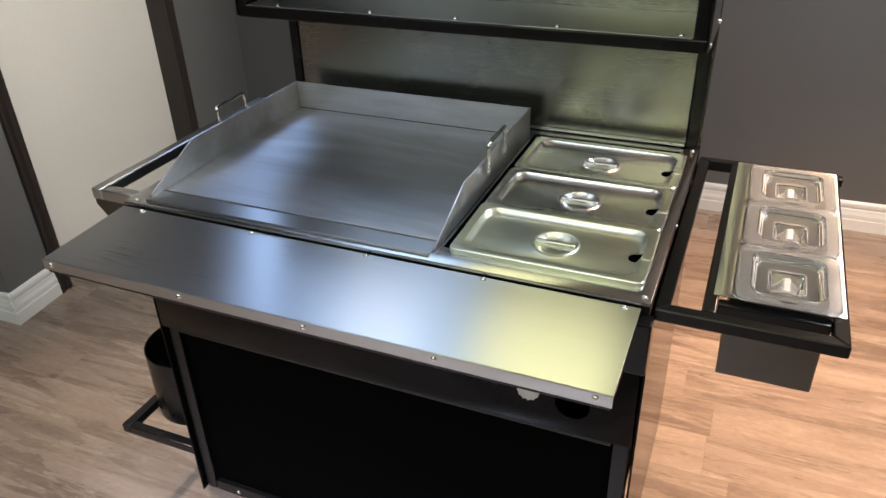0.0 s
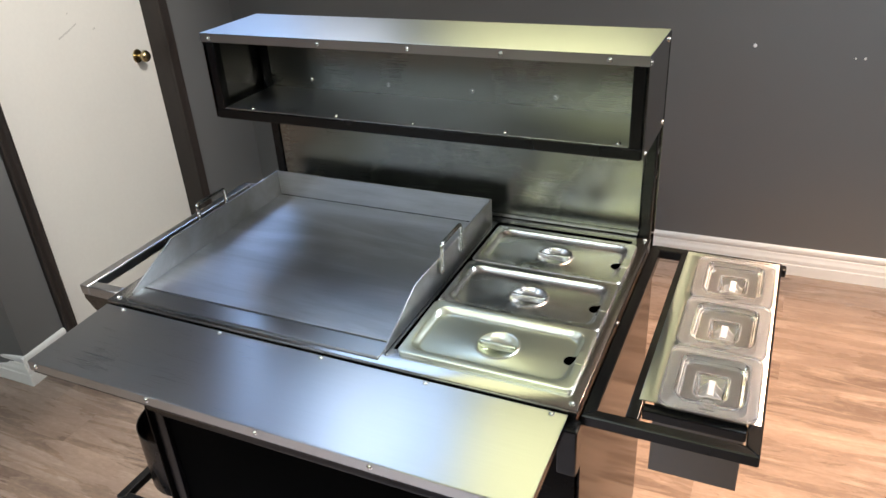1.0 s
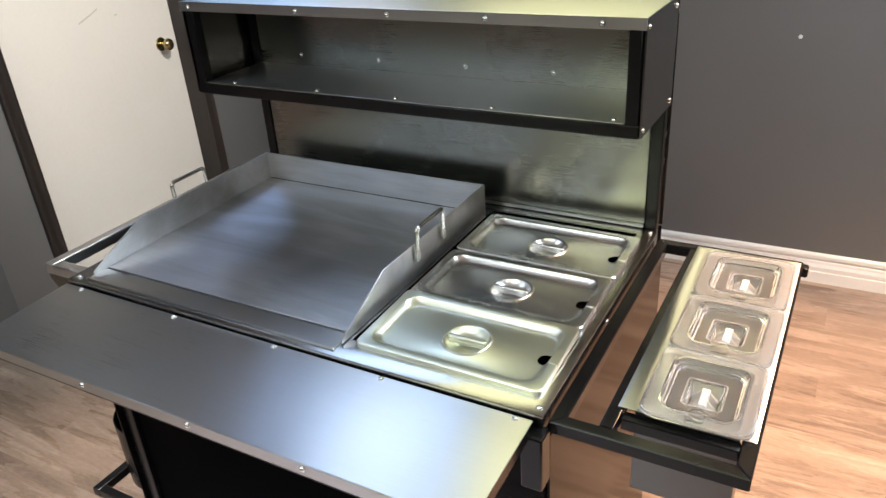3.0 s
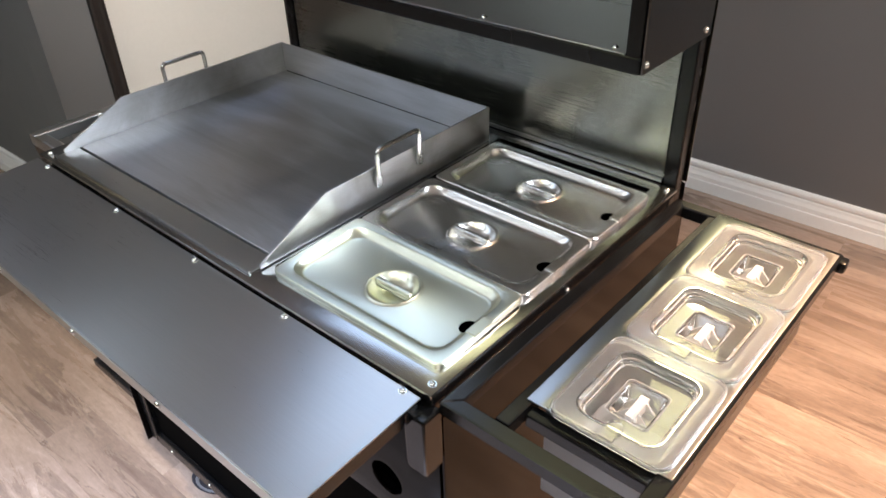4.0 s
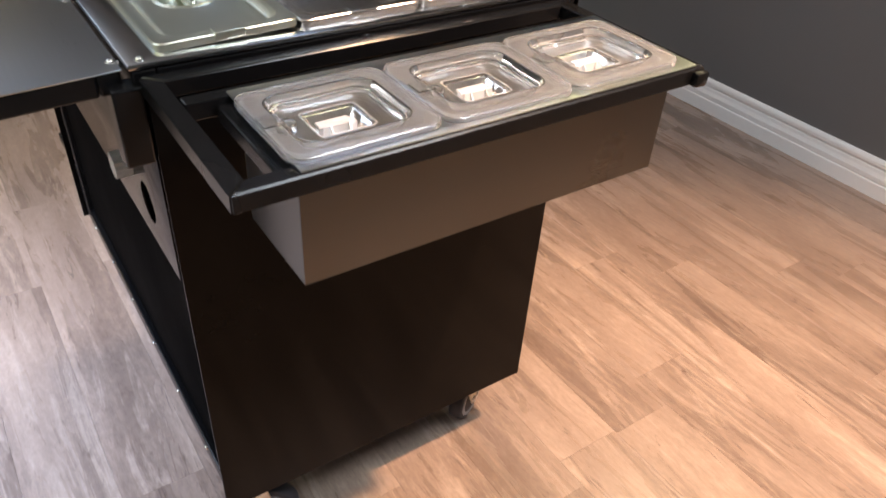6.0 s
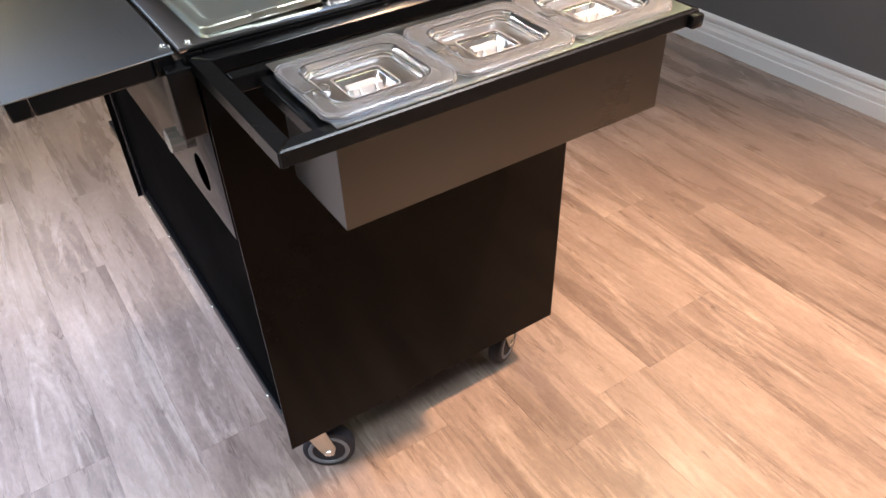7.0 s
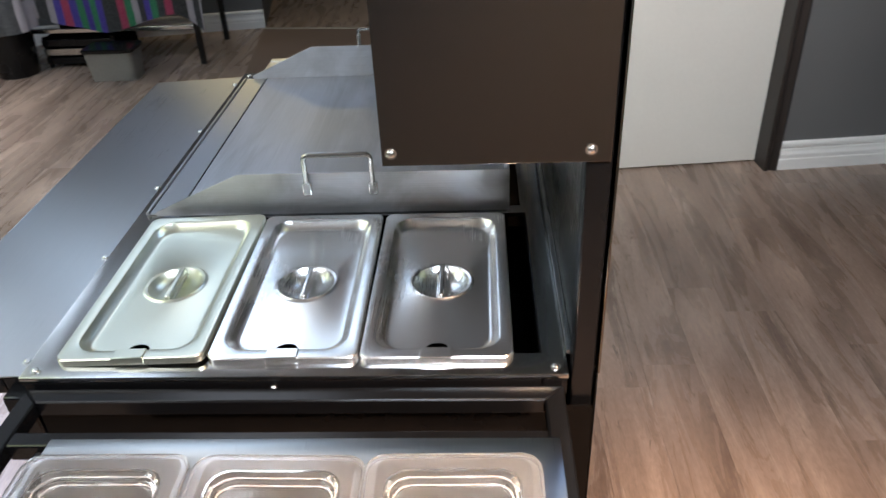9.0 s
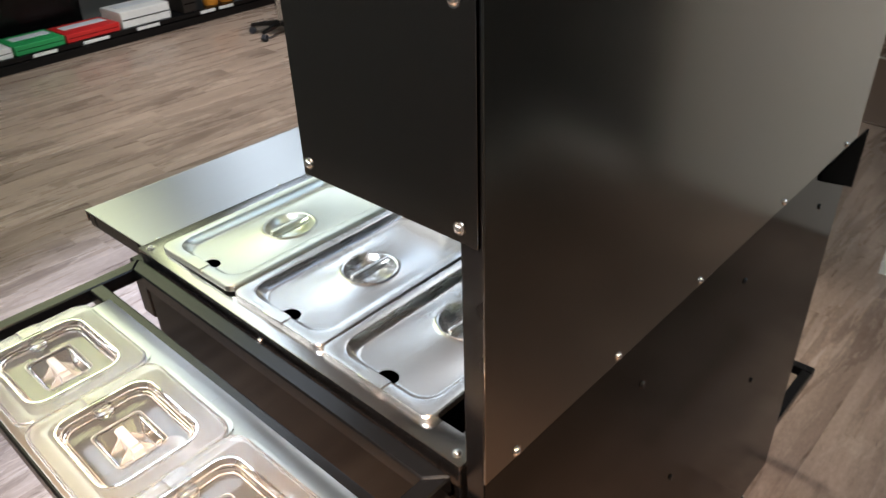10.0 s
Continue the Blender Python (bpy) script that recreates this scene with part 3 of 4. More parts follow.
back_low = part("rear_panel", abox(XL - 0.008, XR, 0.6475, 0.6500, 0.176, 1.0145, 0.0006), GLOSS, cart, "glossy black sheet with dark rivets")
riv = [(XL + 0.12 + 0.15 * i, 0.650, 0.93 - 0.3 * (i % 2)) for i in range(6)]
for x, y, z in riv:
    part("rivet", cyl(bmesh.new(), 0.006, 0.004, 0, 0.003, 10, 0, pose(x, y, z, -90)), BLACK, back_low)
front = part("control_panel", abox(XL + 0.002, XR - 0.002, -0.0045, -0.001, 0.704, 0.972, 0.0006), GLOSS, cart, "glossy black front panel with a round air hole")
cut(front, cyl(bmesh.new(), 0.031, 0.031, -0.02, 0.02, 32, 0, pose(-0.097, 0, 0.770, 90)))
flutes = [((0.0200 if k % 4 < 2 else 0.0178) * math.cos(2 * math.pi * k / 48) - 0.171, (0.0200 if k % 4 < 2 else 0.0178) * math.sin(2 * math.pi * k / 48) + 0.797) for k in range(48)]
knob = prism(flutes, "y", -0.0285, -0.0047, 0.0008)
part("valve_knob", knob, KNOB, front, "pale grey fluted gas knob")
screws(cart, [(XL + 0.10 + 0.16 * i, 0.008, 0.206) for i in range(6)], 90)

# Top sheet with its openings
top = part("top_sheet", abox(XL, XR, -0.016, 0.618, T - 0.007, T, 0.0015), RIM_STEEL, cart, "brushed stainless worktop with folded edges")
cut(top, abox(-0.350, -0.024, 0.036, 0.590, T - 0.05, T + 0.05))
cut(top, abox(XL + 0.044, -0.372, 0.030, 0.583, T - 0.05, T + 0.05))
top.data.materials.clear()
top.data.materials.append(RIM_STEEL)
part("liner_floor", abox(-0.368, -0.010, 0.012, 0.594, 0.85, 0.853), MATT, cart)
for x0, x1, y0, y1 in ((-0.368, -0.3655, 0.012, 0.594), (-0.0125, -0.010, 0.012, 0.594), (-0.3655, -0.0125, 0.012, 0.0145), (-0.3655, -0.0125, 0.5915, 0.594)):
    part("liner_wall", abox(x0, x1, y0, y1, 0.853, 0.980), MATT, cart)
screws(top, [(0.0, 0.0, T), (0.0, 0.604, T), (XL + 0.020, -0.001, T)])
screws(top, [(x, -0.0145, T - 0.018) for x in (-0.040, -0.275, -0.49, -0.727, -0.985)], 90)
screws(top, [(XR - 0.001, 0.282, T - 0.019)], 0, 90)

# Front tray on its hinged frame, falling a little towards the front
tray_pose = Matrix.Translation((0, -0.020, T - 0.008)) @ pose(0, 0, 0, 2.2)
tray = part("front_tray", box(abox(-1.015, -0.001, -0.203, 0, -0.002, 0, 0.0006), -1.015, -0.001, -0.205, -0.2035, -0.021, 0, 0.0005), STEEL, cart, "brushed stainless shelf with a folded front lip")
tray.data.transform(tray_pose)
tf = bmesh.new()
for y in (-0.2025, -0.028):
    box(tf, -1.013, -0.003, y, y + 0.026, -0.029, -0.0025, 0.003)
for x in (-1.013, -0.51, -0.029):
    box(tf, x, x + 0.026, -0.176, -0.0285, -0.029, -0.0025, 0.003)
tf.transform(tray_pose)
part("tray_frame", tf, BLACK, cart, "black square-tube frame under the shelf")
for x, front_x in ((-0.026, -0.024), (-0.254, -0.258), (-0.470, -0.476), (-0.707, -0.714), (-0.962, -0.995)):
    screws(tray, [tray_pose @ Vector((x, -0.006, 0))])
    screws(tray, [tray_pose @ Vector((front_x, -0.205, -0.008))], 90)
for x in (-0.014, XL + 0.003):
    part("tray_leg", abox(x, x + 0.034, -0.040, -0.006, 0.895, 0.992, 0.003), BLACK, cart)

# Overshelf and backsplash
Z0, Z1, YF, YB = 1.287, 1.480, 0.430, 0.646
HL, HR = -1.016, 0.010
for x in (HL + 0.004, HR - 0.028):
    part("hood_post", abox(x, x + 0.026, 0.621, 0.647, 0.90, Z1 - 0.004, 0.003), BLACK, cart)
    part("shelf_upright", abox(x, x + 0.024, YF + 0.002, YF + 0.026, Z0, Z1 - 0.004, 0.003), BLACK, cart)
part("shelf_front_rail", abox(HL + 0.004, HR - 0.002, YF, YF + 0.025, Z0 - 0.012, Z0 + 0.013, 0.003), BLACK, cart)
for x in (HL + 0.004, HR - 0.028):
    part("shelf_end_rail", abox(x, x + 0.024, YF + 0.026, 0.620, Z0 - 0.012, Z0 + 0.011, 0.003), BLACK, cart)
rt = abox(HL - 0.002, HR + 0.002, YF - 0.003, YB + 0.001, Z1 - 0.0025, Z1, 0.0006)
box(rt, HL - 0.002, HR + 0.002, YF - 0.003, YF - 0.0012, Z1 - 0.020, Z1 - 0.0005, 0.0005)
roof = part("shelf_roof", rt, PAN_STEEL, cart, "brushed stainless roof sheet with a folded lip")
screws(roof, [(x, YF - 0.003, Z1 - 0.011) for x in (-0.993, -0.696, -0.478, -0.274, -0.061)], 90)
deck = part("shelf_deck", abox(HL + 0.029, HR - 0.029, YF + 0.001, 0.6245, Z0 + 0.0135, Z0 + 0.0155, 0.0004), STEEL, cart, "brushed stainless shelf deck")
screws(deck, [(x, YF + 0.014, Z0 + 0.0155) for x in (-0.912, -0.681, -0.486, -0.273, -0.040)])
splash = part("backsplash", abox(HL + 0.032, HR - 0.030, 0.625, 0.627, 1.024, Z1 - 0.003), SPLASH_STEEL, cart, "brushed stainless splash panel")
part("splash_lip", abox(HL + 0.032, HR - 0.030, 0.6175, 0.6245, 1.0175, 1.0235, 0.001), STEEL, splash)
screws(splash, [(x, 0.625, Z0 + 0.040) for x in (-0.86, -0.64, -0.42, -0.22)], 90)
for x, sgn in ((HR - 0.001, 1), (HL - 0.002, -1)):
    sp = part("shelf_side", abox(x, x + 0.003, YF + 0.001, YB - 0.002, Z0 - 0.010, Z1 - 0.0035, 0.0006), HOOD_STEEL, cart, "dark glossy end sheet")
    sx = x + 0.003 if sgn > 0 else x
    screws(sp, [(sx, y, z) for y in (YF + 0.010, 0.625) for z in (Z0 + 0.003, Z1 - 0.016)], 0, 90 * sgn)
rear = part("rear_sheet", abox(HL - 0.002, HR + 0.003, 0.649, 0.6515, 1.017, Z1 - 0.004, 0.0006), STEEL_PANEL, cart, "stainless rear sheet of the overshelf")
screws(rear, [(x, 0.6515, 1.026) for x in (-0.034, -0.221, -0.418, -0.691, -0.96)], -90)

# Push handle at the left end
ph = bmesh.new()
box(ph, -1.138, -1.113, 0.018, 0.622, 0.985, 1.010, 0.003)
box(ph, -1.1125, XL - 0.007, 0.018, 0.043, 0.985, 1.010, 0.003)
box(ph, -1.1125, XL - 0.007, 0.597, 0.622, 0.985, 1.010, 0.003)
part("push_handle", ph, STEEL, cart, "stainless square-tube side handle")
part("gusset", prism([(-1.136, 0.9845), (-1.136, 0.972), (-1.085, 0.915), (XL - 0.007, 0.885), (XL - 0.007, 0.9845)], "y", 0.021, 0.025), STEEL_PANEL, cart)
part("handle_bracket", prism([(-0.845, 1.0145), (-1.080, 1.0145), (-1.074, 0.897), (-0.855, 0.996)], "y", 0.6503, 0.6540), MATT, cart, "black gusset plate behind the handle")

# Gas bottle carrier low on the left end
lc = bmesh.new()
box(lc, -1.268, -1.243, 0.013, 0.648, 0.285, 0.310, 0.003)
for y in (0.013, 0.623):
    box(lc, -1.2425, XL - 0.007, y, y + 0.025, 0.285, 0.310, 0.003)
part("bottle_carrier", lc, BLACK, cart, "black square-tube carrier")
band = bmesh.new()
for r, z0, z1, flip in ((0.115, 0.312, 0.50, 0), (0.112, 0.312, 0.50, 1)):
    t = bmesh.new()
    bmesh.ops.create_cone(t, cap_ends=False, segments=56, radius1=r, radius2=r, depth=z1 - z0)
    if flip:
        bmesh.ops.reverse_faces(t, faces=t.faces[:])
    join(band, t, pose(-1.134, 0.18, (z0 + z1) / 2))
top_edges = [e for e in band.edges if e.is_boundary]
bmesh.ops.bridge_loops(band, edges=[e for e in top_edges if e.verts[0].co.z > 0.4])
bmesh.ops.bridge_loops(band, edges=[e for e in band.edges if e.is_boundary])
part("bottle_ring", band, BLACK, cart, "round black steel band that holds a gas bottle")

# Pan frame on the right end
RZ0, RZ1 = 0.982, 1.004
FX0, FX1, FY0, FY1, FW = 0.017, 0.290, -0.008, 0.612, 0.022
o = [(FX0, FY0), (FX1, FY0), (FX1, FY1), (FX0, FY1)]
n = [(FX0 + FW, FY0 + FW), (FX1 - FW, FY0 + FW), (FX1 - FW, FY1 - FW), (FX0 + FW, FY1 - FW)]
rails = bmesh.new()
for k in range(4):
    join(rails, prism([o[k], o[(k + 1) % 4], n[(k + 1) % 4], n[k]], "z", RZ0, RZ1, 0.002))
box(rails, 0.084, 0.105, 0.0145, 0.5895, RZ0, RZ1, 0.0025)
box(rails, 0.1055, 0.2675, 0.046, 0.066, RZ0 - 0.004, RZ1 - 0.006, 0.0025)
box(rails, 0.286, 0.300, 0.590, 0.612, RZ0 - 0.001, RZ1 - 0.003, 0.004)
part("pan_frame", rails, BLACK, cart, "black square-tube frame that carries the pans")


def caster(x, y, turn, drop=0.0):
    c = part("caster", abox(x - 0.045, x + 0.045, y - 0.035, y + 0.035, 0.176 - drop, 0.1855, 0.002), ZINC, cart, "zinc swivel caster with a grey wheel")
    m = pose(x, y, -drop, 0, 0, turn)
    fork = bmesh.new()
    cyl(fork, 0.024, 0.026, 0.152, 0.176, 24, 0.002)
    for s in (-1, 1):
        join(fork, prism([(-0.024, 0.152), (0.024, 0.152), (0.046, 0.070), (0.040, 0.046), (0.022, 0.046), (0.010, 0.070)], "y", s * 0.021 - 0.0015, s * 0.021 + 0.0015))
    box(fork, -0.024, 0.024, -0.0225, 0.0225, 0.149, 0.153, 0.001)
    fork.transform(m)
    part("fork", fork, ZINC, c)
    ax = m @ pose(0.030, 0, 0.056, 90)
    wheel = bmesh.new()
    cyl(wheel, 0.056, 0.056, -0.016, 0.016, 40, 0.006, ax)
    part("tyre", wheel, RUBBER, c, "dark rubber tyre")
    rim = bmesh.new()
    cyl(rim, 0.034, 0.034, -0.0155, 0.0155, 36, 0.002, ax)
    part("rim", rim, TREAD, c, "grey wheel disc")
    for s in (-1, 1):
        hoop = bmesh.new()
        loops = [([(r * math.cos(a * math.pi / 18), r * math.sin(a * math.pi / 18)) for a in range(36)], s * z) for r, z in ((0.034, 0.0150), (0.036, 0.0178), (0.043, 0.0178), (0.045, 0.0150))]
        loft(hoop, loops, False)
        hoop.transform(ax)
        bmesh.ops.recalc_face_normals(hoop, faces=hoop.faces[:])
        part("wheel_ring", hoop, TREAD, c, "raised grey ring round the disc")
    bolt = bmesh.new()
    cyl(bolt, 0.009, 0.008, -0.026, 0.026, 10, 0.001, ax)
    part("axle", bolt, SCREW, c)


caster(-0.060, 0.065, 62)
caster(-0.065, 0.560, 118)
caster(-0.925, 0.065, 40, 0.008)
caster(-0.945, 0.600, 92, 0.008)

# ---- griddle ----
GX0, GX1 = -0.973, -0.356
griddle = thing("griddle", -0.65, 0.3, T, "heavy dull steel griddle plate with splash guards on the cart", "griddle")
GZ = T + 0.004
part("plate", abox(GX0 + 0.004, GX1 - 0.004, 0.049, 0.562, GZ - 0.010, GZ, 0.0015), GRIDDLE, griddle, "bluish brushed steel cooking plate")
tr = abox(GX0 + 0.002, GX1 - 0.006, 0.002, 0.045, GZ - 0.0035, GZ - 0.0015, 0.0006)
box(tr, GX0 + 0.002, GX1 - 0.006, -0.003, 0.0015, GZ - 0.0035, GZ + 0.0015, 0.0006)
trough = part("grease_lip", tr, STEEL, griddle, "folded stainless front lip")
GT = T + 0.071
for x0 in (GX0, GX1 - 0.0035):
    part("side_guard", prism([(0.016, GZ - 0.002), (0.566, GZ - 0.002), (0.566, GT), (0.156, GT), (0.016, GZ + 0.005)], "x", x0, x0 + 0.0035, 0.0005), GRIDDLE, griddle)
part("back_guard", abox(GX0 + 0.004, GX1 - 0.004, 0.5625, 0.566, GZ + 0.0005, GT, 0.0006), GRIDDLE, griddle)
for sx in (GX1 + 0.006, GX0 - 0.006):
    s = 1 if sx > -0.6 else -1
    rod = tube([(sx, 0.262, T + 0.044), (sx + 0.002 * s, 0.262, T + 0.104), (sx + 0.002 * s, 0.362, T + 0.104), (sx, 0.362, T + 0.044)], 0.0042, 10, 0.010)
    hd = part("handle", rod, CHROME, griddle, "bent steel rod handle")
    for y in (0.262, 0.362):
        part("weld_tab", abox(sx - 0.004, sx + 0.004, y - 0.007, y + 0.007, T + 0.038, T + 0.058, 0.002), CHROME, hd)


# ---- steel lids ----
def steel_lid(metal, label):
    lid = thing("steel_lid", 0, 0, 0, label, "pan lid", "steel lids on the worktop")
    hx, hy = 0.1645, 0.0888
    n = 8
    rows = [(ring(hx, hy, 0.012, n), -0.010), (ring(hx, hy, 0.012, n), -0.0015), (ring(hx - 0.0015, hy - 0.0015, 0.0115, n), 0.0),
            (ring(hx - 0.013, hy - 0.013, 0.024, n), 0.0005), (ring(hx - 0.0155, hy - 0.0155, 0.026, n), -0.0005), (ring(hx - 0.0165, hy - 0.0165, 0.026, n), -0.0022), (ring(hx - 0.0225, hy - 0.0225, 0.026, n), -0.0095),
            (ring(hx - 0.0255, hy - 0.0255, 0.025, n), -0.0112), (ring(hx - 0.0285, hy - 0.0285, 0.024, n), -0.0114), (disc(0.0440, n), -0.0112), (disc(0.0420, n), -0.0106), (disc(0.0395, n), -0.0088), (disc(0.0365, n), -0.0097),
            (disc(0.032, n), -0.0160), (disc(0.024, n), -0.0222), (disc(0.010, n), -0.0250)]
    bm = shell(rows, 0.001, 3)
    body = part("lid_body", bm, metal, lid)
    slot = cyl(bmesh.new(), 0.0135, 0.0135, -0.02, 0.02, 24, 0, Matrix.Translation((hx - 0.0280, 0, 0)) @ Matrix.Diagonal((0.85, 1, 1, 1)))
    cut(body, slot)
    body.data.materials.clear()
    body.data.materials.append(metal)
    grip = bmesh.new()
    box(grip, -0.0345, 0.0345, -0.0040, 0.0040, -0.0180, -0.0060, 0.0025, 3)
    box(grip, -0.0330, 0.0330, -0.0062, 0.0062, -0.0180, -0.0135, 0.002, 2)
    part("grip", grip, metal, lid)
    part("notch_tab", abox(hx - 0.0160, hx + 0.0012, -0.019, 0.019, -0.0085, 0.0018, 0.0012), metal, lid)
    return lid


lid = steel_lid(OLIVE_SHEEN_STEEL, "stainless pan lid with olive reflected light in its colour and a sunk grip")
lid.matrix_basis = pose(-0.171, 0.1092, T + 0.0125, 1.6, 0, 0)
lid = steel_lid(LID_STEEL, "polished stainless pan lid with a sunk grip and spoon notch")
lid.matrix_basis = pose(-0.172, 0.2885, T + 0.0102, 0, 0, 0.3)
copy_thing(lid, pose(-0.171, 0.4690, T + 0.0102, 0, 0, -0.2))


# ---- topping pans on the right ----
def sixth_pan():
    pan = thing("topping_pan", 0, 0, 0, "empty stainless topping pan hung in the sheet", "food pan", "topping pans in the side frame")
    n = 6
    rows = [(ring(0.0745, 0.0815, 0.018, n), 0.0), (ring(0.0695, 0.0765, 0.017, n), 0.0), (ring(0.0680, 0.0750, 0.017, n), -0.004), (ring(0.0640, 0.0700, 0.020, n), -0.098), (ring(0.052, 0.058, 0.02, n), -0.104)]
    bm = shell(rows, 0.0008)
    part("pan_body", bm, PAN_STEEL, pan)
    return pan


def clear_lid():
    lid = thing("clear_lid", 0, 0, 0, "clear polycarbonate lid with a scuffed rim and sunk handle", "pan lid", "clear lids on the topping pans")
    n = 6
    hx, hy = 0.0775, 0.0870
    rows = [(ring(hx, hy, 0.020, n), -0.007), (ring(hx, hy, 0.020, n), -0.001), (ring(hx - 0.001, hy - 0.001, 0.0195, n), 0.0), (ring(hx - 0.021, hy - 0.021, 0.022, n), 0.0006)]
    rim = bmesh.new()
    under = [([(x * 0.972, y * 0.972) for x, y in pts], z - (0.0022 if k else 0)) for k, (pts, z) in enumerate(rows[:3])] + [(rows[3][0], rows[3][1] - 0.0022)]
    band = under[::-1] + rows
    loft(rim, band + [band[0]], False)
    bmesh.ops.remove_doubles(rim, verts=rim.verts[:], dist=0.00001)
    bmesh.ops.recalc_face_normals(rim, faces=rim.faces[:])
    if rim.calc_volume(signed=True) < 0:
        bmesh.ops.reverse_faces(rim, faces=rim.faces[:])
    r = part("rim", rim, FROST, lid, "scuffed whitish rim")
    rows = [(ring(hx - 0.0212, hy - 0.0212, 0.022, n), 0.0004), (ring(hx - 0.0228, hy - 0.0228, 0.021, n), -0.0008), (ring(hx - 0.0245, hy - 0.0245, 0.020, n), -0.0062), (ring(hx - 0.0268, hy - 0.0268, 0.019, n), -0.0068), (ring(hx - 0.0285, hy - 0.0285, 0.018, n), -0.0125), (ring(hx - 0.0300, hy - 0.0300, 0.017, n), -0.0135), (ring(hx - 0.0315, hy - 0.0315, 0.016, n), -0.0135),
            (ring(0.0290, 0.0335, 0.006, n), -0.0135), (ring(0.0275, 0.0320, 0.006, n), -0.0135), (ring(0.0262, 0.0308, 0.006, n), -0.0142), (ring(0.0225, 0.0215, 0.004, n), -0.0300), (ring(0.0210, 0.0200, 0.004, n), -0.0310)]
    bm = shell(rows, 0.0022)
    part("window", bm, CLEAR, lid, "clear sunk centre")
    # Added beads draw the white highlight lines along the moulded steps
    for bx, by, br, bz in ((hx - 0.0262, hy - 0.0262, 0.0195, -0.0052), (hx - 0.0300, hy - 0.0300, 0.017, -0.0121), (0.0284, 0.0329, 0.006, -0.0127)):
        bead = bmesh.new()
        loops = [(ring(bx + e, by + e, br + e, n), bz + h) for e, h in ((0.0004, -0.0003), (0.0004, 0.0003), (-0.0004, 0.0003), (-0.0004, -0.0003))]
        loft(bead, loops + [loops[0]], False)
        bmesh.ops.remove_doubles(bead, verts=bead.verts[:], dist=0.00001)
        bmesh.ops.recalc_face_normals(bead, faces=bead.faces[:])
        part("edge_bead", bead, GLINT, lid, "pale bead that draws the bright line of the edge")
    g = bmesh.new()
    join(g, prism([(-0.0060, -0.0305), (0.0060, -0.0305), (0.0058, -0.0165), (-0.0058, -0.0165)], "y", -0.0195, 0.0195))
    join(g, prism([(-0.0058, -0.0163), (0.0058, -0.0163), (0.0040, -0.0132), (-0.0040, -0.0132)], "y", -0.0245, 0.0120))
    part("grip", g, GLINT, lid, "grip bar with its white highlight put into the colour")
    for s in (-1, 1):
        for y in (-0.012, 0.009):
            part("web", prism([(s * 0.0062, -0.0305), (s * 0.0062, -0.0150), (s * 0.0205, -0.0305)], "y", y, y + 0.0016), GLINT, lid)
    tab = bmesh.new()
    cyl(tab, 0.011, 0.010, -0.0128, -0.003, 20, 0.001, Matrix.Translation((0, -hy + 0.030, 0)))
    box(tab, -0.012, 0.012, -hy + 0.002, -hy + 0.024, 0.0012, 0.0030, 0.0008)
    part("spoon_tab", tab, CLEAR, lid)
    return lid


holder = thing("pan_holder", 0.19, 0.32, 0.85, "long stainless box with a flat rim in the black side frame", "pan holder")
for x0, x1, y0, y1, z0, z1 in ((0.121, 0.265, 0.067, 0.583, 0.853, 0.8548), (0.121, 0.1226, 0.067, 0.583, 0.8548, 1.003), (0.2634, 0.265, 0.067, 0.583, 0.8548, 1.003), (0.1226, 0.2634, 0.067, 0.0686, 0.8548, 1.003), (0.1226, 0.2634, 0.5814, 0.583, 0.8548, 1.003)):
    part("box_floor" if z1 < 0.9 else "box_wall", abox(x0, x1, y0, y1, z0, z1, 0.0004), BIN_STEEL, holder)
fl = part("holder_rim", abox(0.097, 0.286, 0.062, 0.600, 1.0045, 1.0065, 0.0006), RIM_STEEL, holder, "brushed stainless rim sheet")
LY = (0.142, 0.318, 0.492)
for y in LY:
    cut(fl, abox(0.193 - 0.069, 0.193 + 0.069, y - 0.078, y + 0.078, 0.9, 1.1))
fl.data.materials.clear()
fl.data.materials.append(STEEL)
pan = sixth_pan()
pan.matrix_basis = pose(0.193, LY[0], 1.0078)
cl = clear_lid()
cl.matrix_basis = pose(0.2025, LY[0], 1.0155, 0, 0, 0.4)
for i, (dx, a) in ((1, (0.0005, -0.5)), (2, (-0.001, 0.6))):
    copy_thing(pan, pose(0.193, LY[i], 1.0078))
    copy_thing(cl, pose(0.2035 + dx, LY[i], 1.0155, 0, 0, a))

# The cart and all that it carries lean half a degree on their casters
LEAN = Matrix.Translation((0, 0, T)) @ pose(0, 0, 0, 0, 0.5) @ Matrix.Translation((0, 0, -T))
for ob in list(scene.objects):
    if ob.parent is None and ob.get("category", "") in ("food cart", "griddle", "pan lid", "food pan", "pan holder"):
        ob.matrix_basis = LEAN @ ob.matrix_basis

# ---- far side of the shop ----
mat = tagged(part("door_mat", prism([(-5.06, -1.12), (-3.92, -0.98), (-3.82, 0.20), (-4.95, 0.05)], "z", 0.0005, 0.012, 0.003), MAT, None), "plain brown floor mat with a pale bound edge", "mat")
part("bound_edge", prism([(-5.10, -1.13), (-5.062, -1.122), (-4.953, 0.05), (-4.99, 0.05)], "z", 0.0005, 0.013, 0.002), CLOUDY, mat)


